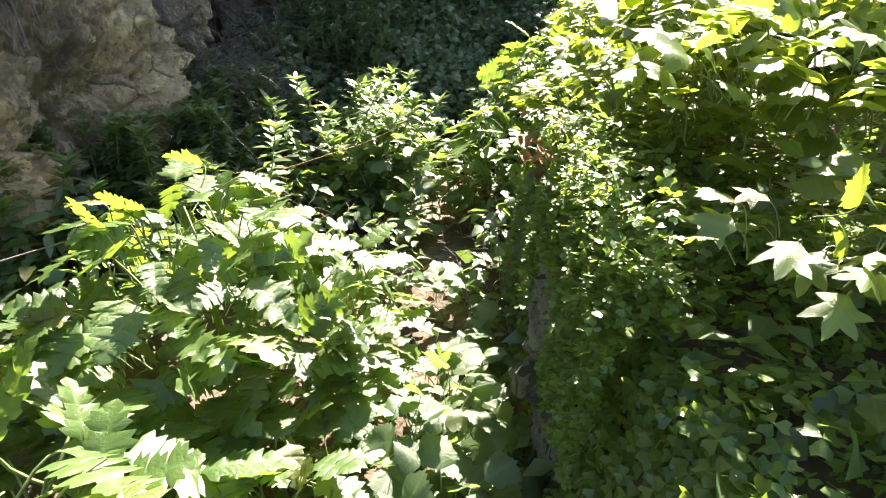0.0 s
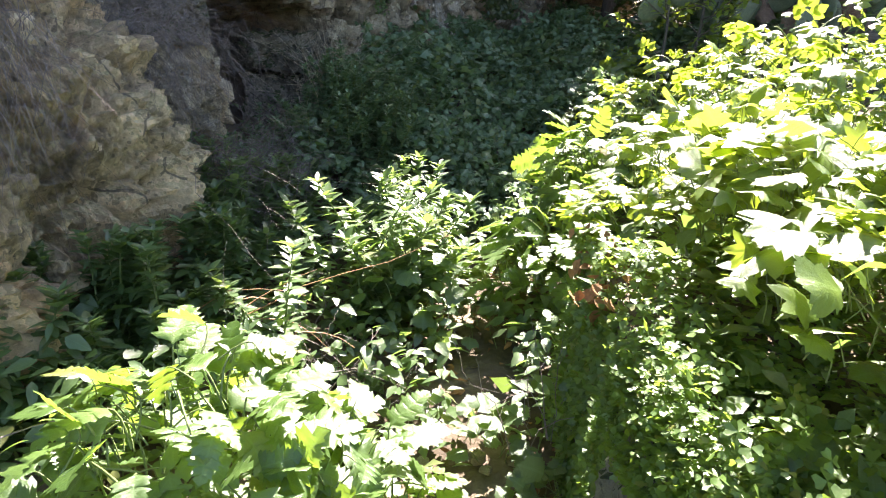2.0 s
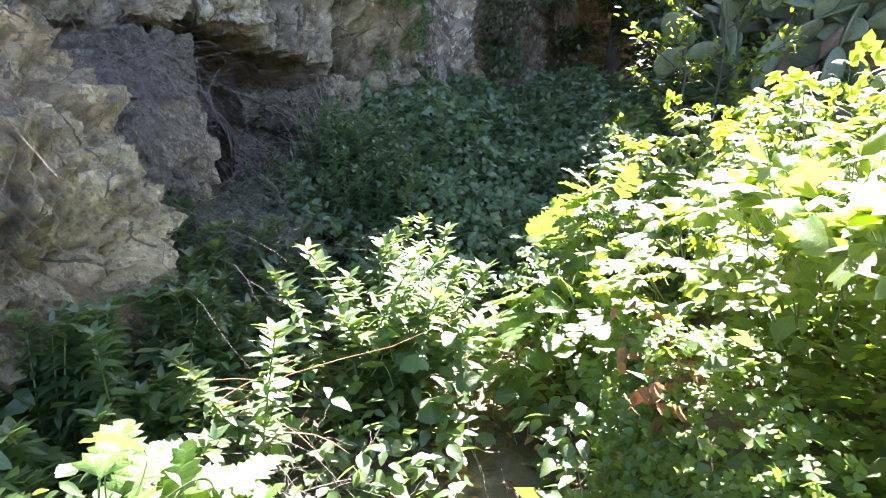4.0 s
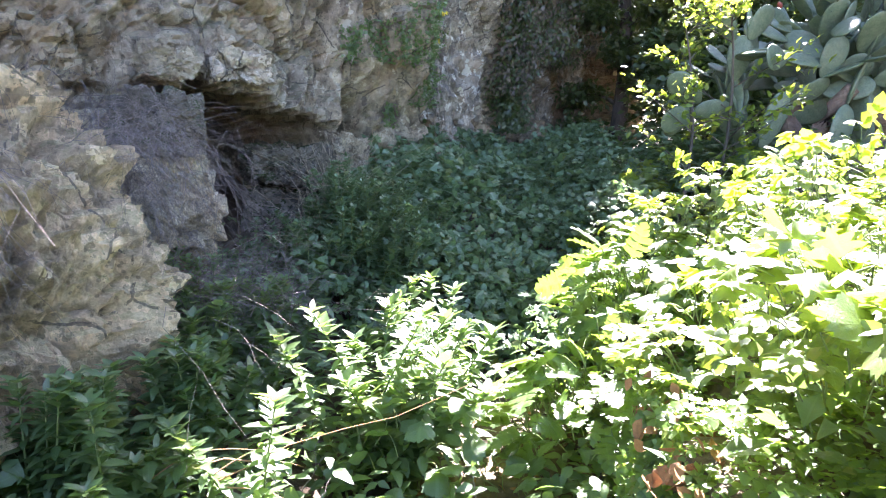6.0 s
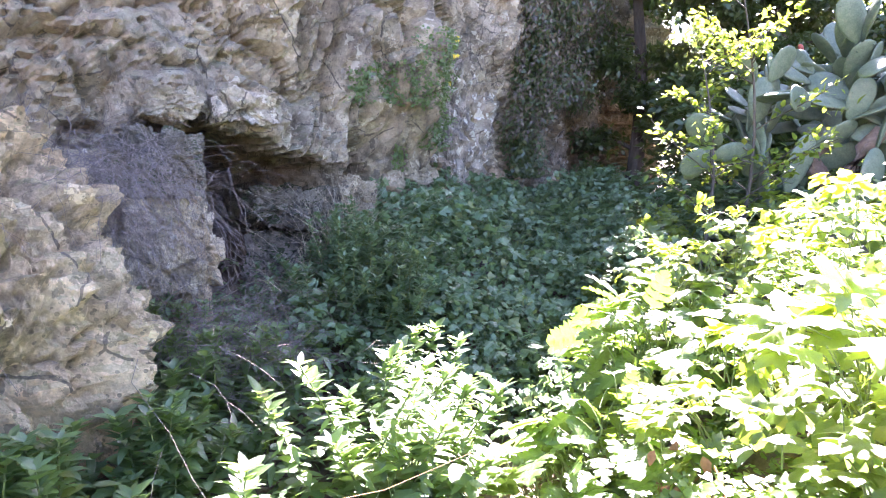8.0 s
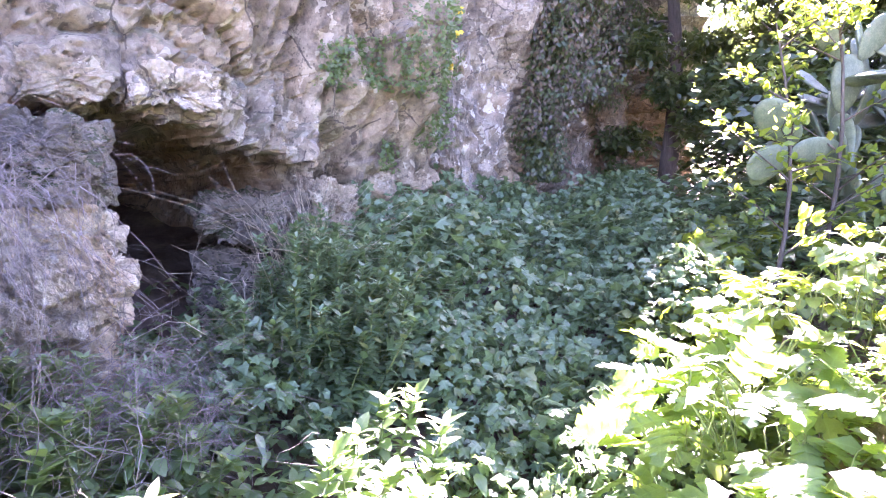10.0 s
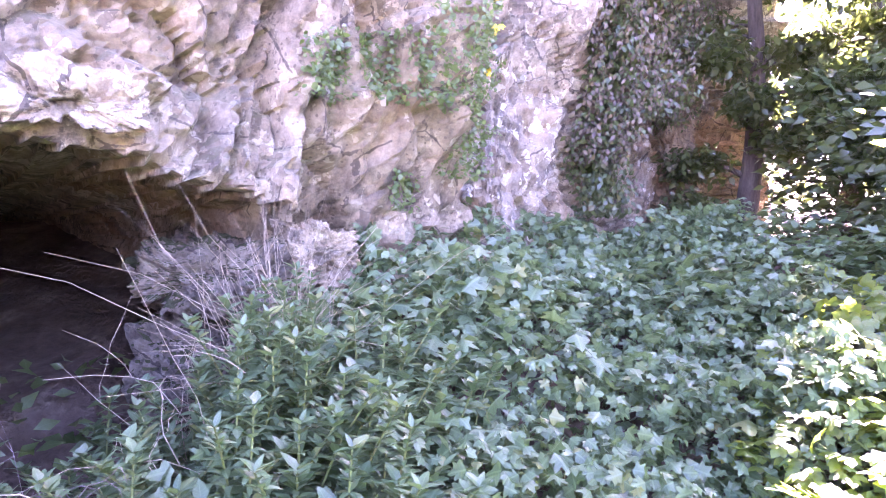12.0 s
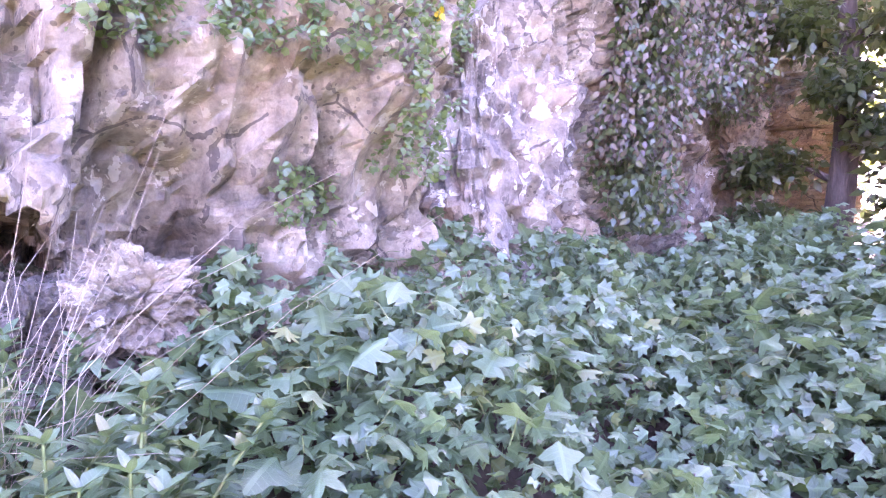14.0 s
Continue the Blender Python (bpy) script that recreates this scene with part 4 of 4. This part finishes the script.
# ---------- dry brush ----------
def brush(name, place, spread, count, length, mat, label, category, seed, r=0.0035, way=(0, 0, 1), loose=0.6, sag=0.5, forks=2):
    """A tangle of dry stems: bent tubes that fork, one mesh of stems that nobody could count."""
    g = np.random.RandomState(seed)
    root = Shape()
    for k in range(count):
        p = g.normal(0, 1, 3) * np.array(spread)
        d = np.array(way) + g.normal(0, loose, 3)
        d /= np.linalg.norm(d)
        L = length * g.uniform(0.5, 1.2)
        for f in range(forks + 1):
            bend = g.normal(0, 0.35, 3)
            t = np.linspace(0, 1, 6)[:, None]
            path = p + d * L * t + (bend * t ** 2 + g.normal(0, 0.02, (6, 3))) * L + np.array([0, 0, -sag * L]) * t ** 2
            root.add(*tube(path, r * g.uniform(0.6, 1.3) / (1 + 0.5 * f), r * 0.3, 3))
            p, d, L = path[3], d + g.normal(0, 0.6, 3), L * 0.55
            d /= np.linalg.norm(d)
    ob = new(name, root.mesh(name, [mat]))
    ob.location = place
    return tagged(ob, label, category, "", "stuff")


DRY = "tangle of grey leafless dry twigs over the boulder"
brush("dry_brush", (-1.94, 2.82, 1.84), (0.19, 0.10, 0.15), 520, 0.34, M_TWIG, DRY, "dry brush", 1, 0.0018, (0, -0.5, -0.4), 0.5, 0.9)
brush("dry_brush", (-1.72, 4.02, 1.76), (0.16, 0.16, 0.12), 420, 0.32, M_TWIG, DRY, "dry brush", 2, 0.0016, (0.3, -0.3, 0.1), 0.7, 0.7)
brush("dry_brush", (-2.65, 4.2, 2.0), (0.25, 0.15, 0.15), 300, 0.45, M_TWIG, "dry twigs hanging from the cliff", "dry brush", 3, 0.0012, (0.1, -0.4, -0.5), 0.6, 0.7)
brush("dry_brush", (-1.38, 4.45, 0.95), (0.20, 0.28, 0.10), 380, 0.34, M_TWIG, "grey dry twigs beside the stone pile", "dry brush", 4, 0.0017, (0.2, -0.2, 0.6), 0.7, 0.6)
brush("dry_brush", (-1.25, 3.35, 1.15), (0.08, 0.06, 0.05), 4, 0.4, M_TWIG, "long pale bare twigs leaning off the boulder", "dry brush", 5, 0.0012, (0.7, -0.2, -0.3), 0.3, 0.7)
brush("dry_brush", (-0.72, 2.95, 0.35), (0.22, 0.14, 0.08), 60, 0.38, M_TWIG, "sunlit dry stems under the herbs", "dry brush", 6, 0.002, (0, 0, 0.7), 0.8, 0.5)
brush("dry_grass_tuft", (-1.08, 5.76, 1.12), (0.07, 0.07, 0.03), 170, 0.75, M_STRAW, "tall pale dry grass tuft before the cave ledge", "dry grass", 7, 0.0017, (0, -0.05, 1.0), 0.22, 0.15, 0)
brush("dry_brush", (-1.22, 5.55, 1.05), (0.16, 0.2, 0.06), 60, 0.46, M_STRAW, "pale dead stems below the cave mouth", "dry brush", 8, 0.0019, (0, -0.1, 0.8), 0.5, 0.4, 1)
brush("brown_canes", (-0.95, 3.05, 0.62), (0.10, 0.06, 0.04), 6, 0.5, M_CANE, "brown bramble canes leaning through the herbs", "canes", 9, 0.0035, (0.9, 0.1, 0.25), 0.25, 0.1, 0)
brush("dry_brush", (0.22, 2.6, 0.3), (0.06, 0.05, 0.03), 9, 0.5, M_TWIG, "thin dry forked stems beside the footpath", "dry brush", 10, 0.0025, (0, 0, 1), 0.25, 0.1)
brush("long_twig", (-1.55, 1.75, 0.55), (0.01, 0.01, 0.01), 1, 0.8, M_TWIG, "single long grey twig arching over the herbs", "twig", 11, 0.004, (0.75, 0.1, 0.7), 0.02, 0.35, 0)


# ---------- litter on the path ----------
def litter(n):
    x, y = rng.uniform(-0.5, 0.45, n), rng.uniform(0.4, 4.6, n)
    return np.stack([x, y, ground_height(x, y) + 0.02 + rng.uniform(0, 0.03, n)], 1)


carpet("dead_leaves", "brown dead leaves lying on the footpath", "leaf litter", 260, litter, OVATE, 0.06, [M_DEAD], (0, 0, 0), (0, 0, 1), 0.5)
for k in range(34):
    x, y = rng.uniform(-0.2, 0.3), rng.uniform(0.5, 3.0)
    sz = rng.uniform(0.015, 0.05)
    rock("pebble", on_ground(x, y, 0.2 * sz), (sz, sz * 0.8, sz * 0.55), 40 + k, "pale limestone pebble lying on the footpath", M_ROCK, 0.3, 0.2 * sz, rng.uniform(0, 180), 3, "pebbles on the footpath", "stone")
for x, y, z in ((0.42, 2.55, 0.92), (0.50, 2.62, 0.85), (0.46, 2.9, 0.95), (1.15, 1.0, 0.86), (0.95, 0.75, 0.82)):
    g = 26
    pos = np.array([x, y, z]) + rng.normal(0, 0.05, (g, 3))
    tagged(new("withered_leaves", cloud("withered_leaves", OVATE + PALM_SHALLOW, pos, rng.normal(0, 1, (g, 3)) + (0, 0, -1), rng.normal(0, 1, (g, 3)), 0.06 * rng.uniform(0.6, 1.2, g), [M_DEAD])), "withered brown leaves among the clover", "dead leaves", "withered leaf bunches", "stuff")


# ---------- trees behind ----------
def tree(place, height, crown, seed, leaves, label, trunk=0.16, leaf=0.07, low=0.25):
    r = np.random.RandomState(seed)
    root = thing("tree", place, label, "tree", "trees behind the cliff")
    wood = Shape()
    t = np.linspace(0, 1, 9)
    lean = r.normal(0, 0.06, 2)
    trunk_path = np.stack([lean[0] * t * height + 0.1 * np.sin(t * 5), lean[1] * t * height, t * height * 0.9], 1)
    wood.add(*tube(trunk_path, trunk, trunk * 0.25, 8))
    tips = []
    for k in range(22):
        u = r.uniform(low, 0.98)
        b = np.array([np.interp(u, t, trunk_path[:, c]) for c in range(3)])
        a = r.uniform(0, 2 * math.pi)
        L = crown * (1.1 - 0.5 * abs(u - 0.5)) * r.uniform(0.6, 1.05)
        e = b + np.array([math.cos(a) * L, math.sin(a) * L, r.uniform(-0.1, 0.5) * L])
        s = np.linspace(0, 1, 5)[:, None]
        path = b + (e - b) * s + np.array([0, 0, 0.15 * L]) * np.sin(s * 3)
        wood.add(*tube(path, trunk * 0.3 * (1.1 - u), 0.012, 5))
        tips += [path[3], path[4], path[2], (path[3] + path[4]) / 2]
    ob_part("trunk", wood.mesh("trunk", [M_BARK]), root)
    tips = np.array(tips)
    n = leaves
    c = tips[r.randint(len(tips), size=n)]
    d = r.normal(0, 1, (n, 3))
    d *= (r.uniform(0, 1, n) ** 0.5 * crown * 0.30 / np.linalg.norm(d, axis=1))[:, None]
    pos = c + d * (1, 1, 0.8)
    way = r.normal(0, 1, (n, 3)) + (0, 0, -0.3)
    up = r.normal(0, 0.6, (n, 3)) + (0, 0, 1)
    ob_part("crown", cloud("crown", SMALL, pos, way, up, leaf * r.uniform(0.7, 1.3, n), [M_TREE]), root)
    return root


for k, (x, y, h, c, n) in enumerate(((3.0, 9.5, 3.4, 1.0, 20000), (3.4, 9.4, 4.4, 1.2, 18000), (2.0, 10.8, 4.8, 0.9, 14000), (4.8, 8.8, 4.4, 1.5, 16000), (5.0, 11.5, 6.0, 2.0, 16000), (7.0, 9.0, 5.0, 2.0, 14000), (8.5, 12.0, 6.5, 2.3, 12000), (3.6, 12.2, 6.2, 1.6, 14000), (6.5, 6.0, 3.8, 1.6, 10000))):
    tree(on_ground(x, y, -0.1), h, c, 20 + k, n, "dark evergreen tree with small glossy leaves, reaching down to the ground", 0.13, 0.095, 0.02)


carpet("undergrowth", "dark tangled undergrowth below the trees", "undergrowth", 16000, over(1.9, 8.5, 7.6, 9.9, 0.0, 1.15), SMALL, 0.12, [M_TREE], (0, -0.2, 0), (0, -0.4, 1), 0.7)


def ring(n):
    a, d = rng.uniform(-2.2, 2.2, n), rng.uniform(17, 26, n)
    x, y = 3 + d * np.sin(a), 4 + d * np.cos(a)
    return np.stack([x, y, ground_height(x, y) + rng.uniform(0, 1, n) * (6.5 + 2.0 * np.sin(a * 9) + 1.2 * np.sin(a * 23))], 1)


carpet("far_woods", "dense dark evergreen wood beyond the clearing", "woods", 26000, ring, SMALL, 0.55, [M_TREE], (0, -0.2, 0), (0, -0.4, 1), 0.8)


# ---------- sapling ----------
def sapling(place, height, seed, label):
    r = np.random.RandomState(seed)
    root = thing("sapling", place, label, "young tree", "lit saplings")
    t = np.linspace(0, 1, 7)
    path = np.stack([0.12 * np.sin(t * 3), 0.05 * t, t * height], 1)
    ob_part("trunk", Shape().add(*tube(path, 0.016, 0.005, 6)).mesh("trunk", [M_BARK]), root)
    for k in range(16):
        u = r.uniform(0.22, 0.98)
        b = np.array([np.interp(u, t, path[:, c]) for c in range(3)])
        a = r.uniform(0, 2 * math.pi)
        L = 0.42 * height * (1.1 - 0.7 * u) * r.uniform(0.6, 1)
        e = b + np.array([math.cos(a), math.sin(a), r.uniform(0.2, 0.8)]) * L
        s = np.linspace(0, 1, 5)[:, None]
        branch = b + (e - b) * s + r.normal(0, 0.015, (5, 3)) * s
        br = ob_part("branch", Shape().add(*tube(branch, 0.006, 0.002, 4)).mesh("branch", [M_BARK]), root)
        n = 34
        w = r.uniform(0.2, 1.05, n)
        pos = b + (e - b) * w[:, None] + r.normal(0, 0.03, (n, 3))
        way = r.normal(0, 0.8, (n, 3)) + (e - b) / L
        ob_part("foliage", cloud("foliage", OVATE[:2], pos, way, r.normal(0, 0.4, (n, 3)) + (0, 0, 1), 0.062 * r.uniform(0.6, 1.2, n), [M_ALEX]), br)
    return root


sapling(on_ground(1.42, 5.95), 1.75, 3, "slender sapling with small bright oval leaves in sun")
sapling(on_ground(1.75, 6.1), 2.0, 4, "slender sapling with small bright oval leaves in sun")


for k, (s0, z) in enumerate(((0.30, 2.95), (0.32, 2.72), (0.42, 2.98), (0.15, 3.05))):
    p, nrm = cliff_at(cl_len[6] + s0)
    d = cliff_relief(cl_len[6] + s0, z, Vector((p[0], p[1], z))) + 0.07
    n = 9
    pos = np.tile((p[0] + nrm[0] * d, p[1] + nrm[1] * d, z), (n, 1)) + rng.normal(0, 0.008, (n, 3))
    tagged(new("yellow_flower", cloud("yellow_flower", SMALL, pos, rng.normal(0, 0.7, (n, 3)) + (0.3, -0.5, -0.8), rng.normal(0, 1, (n, 3)), np.full(n, 0.045), [M_FLOWER])), "small drooping yellow flower on the cliff", "flower", "flowers on the cliff")


# ---------- prickly pear ----------
def pad_mesh(seed, w=0.6):
    r = np.random.RandomState(seed)
    bm = bmesh.new()
    bmesh.ops.create_uvsphere(bm, u_segments=20, v_segments=12, radius=1)
    for v in bm.verts:
        z = v.co.z
        wide = w * (0.62 + 0.38 * (z + 1) / 2)
        v.co = Vector((v.co.x * 0.5 * wide, v.co.y * (0.06 + 0.01 * z), (z + 1) * 0.5))
        v.co.y += 0.04 * math.sin(v.co.z * 3 + seed) + 0.03 * v.co.x
    bmesh.ops.triangulate(bm, faces=bm.faces[:])
    # areoles in rows over both faces
    for k in range(26):
        x, z = r.uniform(-0.2, 0.2) * w / 0.6, r.uniform(0.15, 0.92)
        side = 1 if k % 2 else -1
        prim = bmesh.ops.create_cone(bm, cap_ends=True, segments=4, radius1=0.012, radius2=0.002, depth=0.03)
        for v in prim["verts"]:
            v.co = Vector((x + v.co.x, side * (0.050 + v.co.z) + 0.04 * math.sin(z * 3 + seed) + 0.03 * x, z + v.co.y))
    me = bpy.data.meshes.new("pad")
    bm.to_mesh(me)
    bm.free()
    me.materials.append(M_PAD)
    me.polygons.foreach_set("use_smooth", np.full(len(me.polygons), True))
    return me


PADS = [pad_mesh(k, w) for k, w in enumerate((0.58, 0.66, 0.5, 0.7))]


def fruit_mesh():
    bm = bmesh.new()
    bmesh.ops.create_uvsphere(bm, u_segments=10, v_segments=8, radius=1)
    for v in bm.verts:
        v.co = Vector((v.co.x * 0.022, v.co.y * 0.022, (v.co.z + 1) * 0.032 - (0.008 if v.co.z > 0.95 else 0)))
    me = bpy.data.meshes.new("fruit")
    bm.to_mesh(me)
    bm.free()
    me.materials.append(M_FRUIT)
    return me


FRUIT = fruit_mesh()


def prickly_pear(place, seed, stems, label):
    r = np.random.RandomState(seed)
    root = thing("prickly_pear", place, label, "cactus", "prickly pears")

    def grow(m, depth, size):
        ob_part("pad", PADS[r.randint(4)], root, m @ Matrix.Diagonal((size, size, size, 1)))
        if depth == 0:
            if r.uniform() < 0.02:
                ob_part("fruit", FRUIT, root, Matrix.Translation(m @ Vector((r.uniform(-0.1, 0.1) * size, 0, size * 0.97))) @ m.to_3x3().to_4x4(), "small red fruit")
            return
        for k in range(r.randint(1, 4)):
            a = r.uniform(-60, 60)
            tip = m @ Vector((math.sin(radians(a)) * 0.22 * size, 0, size * (0.62 + 0.34 * math.cos(radians(a)))))
            turn = m.to_3x3().to_4x4() @ pose(0, 0, 0, r.uniform(-35, 35), a * 0.75, r.uniform(-70, 70))
            grow(Matrix.Translation(tip) @ turn, depth - 1, size * r.uniform(0.8, 0.98))
    for k in range(3):
        t = np.linspace(0, 1, 6)
        a = r.uniform(0, 6.28)
        path = np.stack([0.3 * np.cos(a) * t + 0.05 * np.sin(t * 7), 0.3 * np.sin(a) * t, t * 0.7 - 0.05], 1)
        ob_part("trunk", Shape().add(*tube(path, 0.09, 0.055, 10)).mesh("trunk", [M_CORK]), root, None, "corky brown trunk")
    for k in range(stems):
        grow(pose(r.uniform(-0.5, 0.5), r.uniform(-0.4, 0.4), r.uniform(-0.05, 0.2), r.uniform(-15, 15), r.uniform(-25, 25), r.uniform(-90, 90)), 3, r.uniform(0.40, 0.48))
    return root


prickly_pear(on_ground(2.5, 6.3), 5, 7, "grey-green prickly pear thicket with scarred pads")
prickly_pear(on_ground(3.2, 6.4), 9, 7, "tall prickly pear with drooping pads")
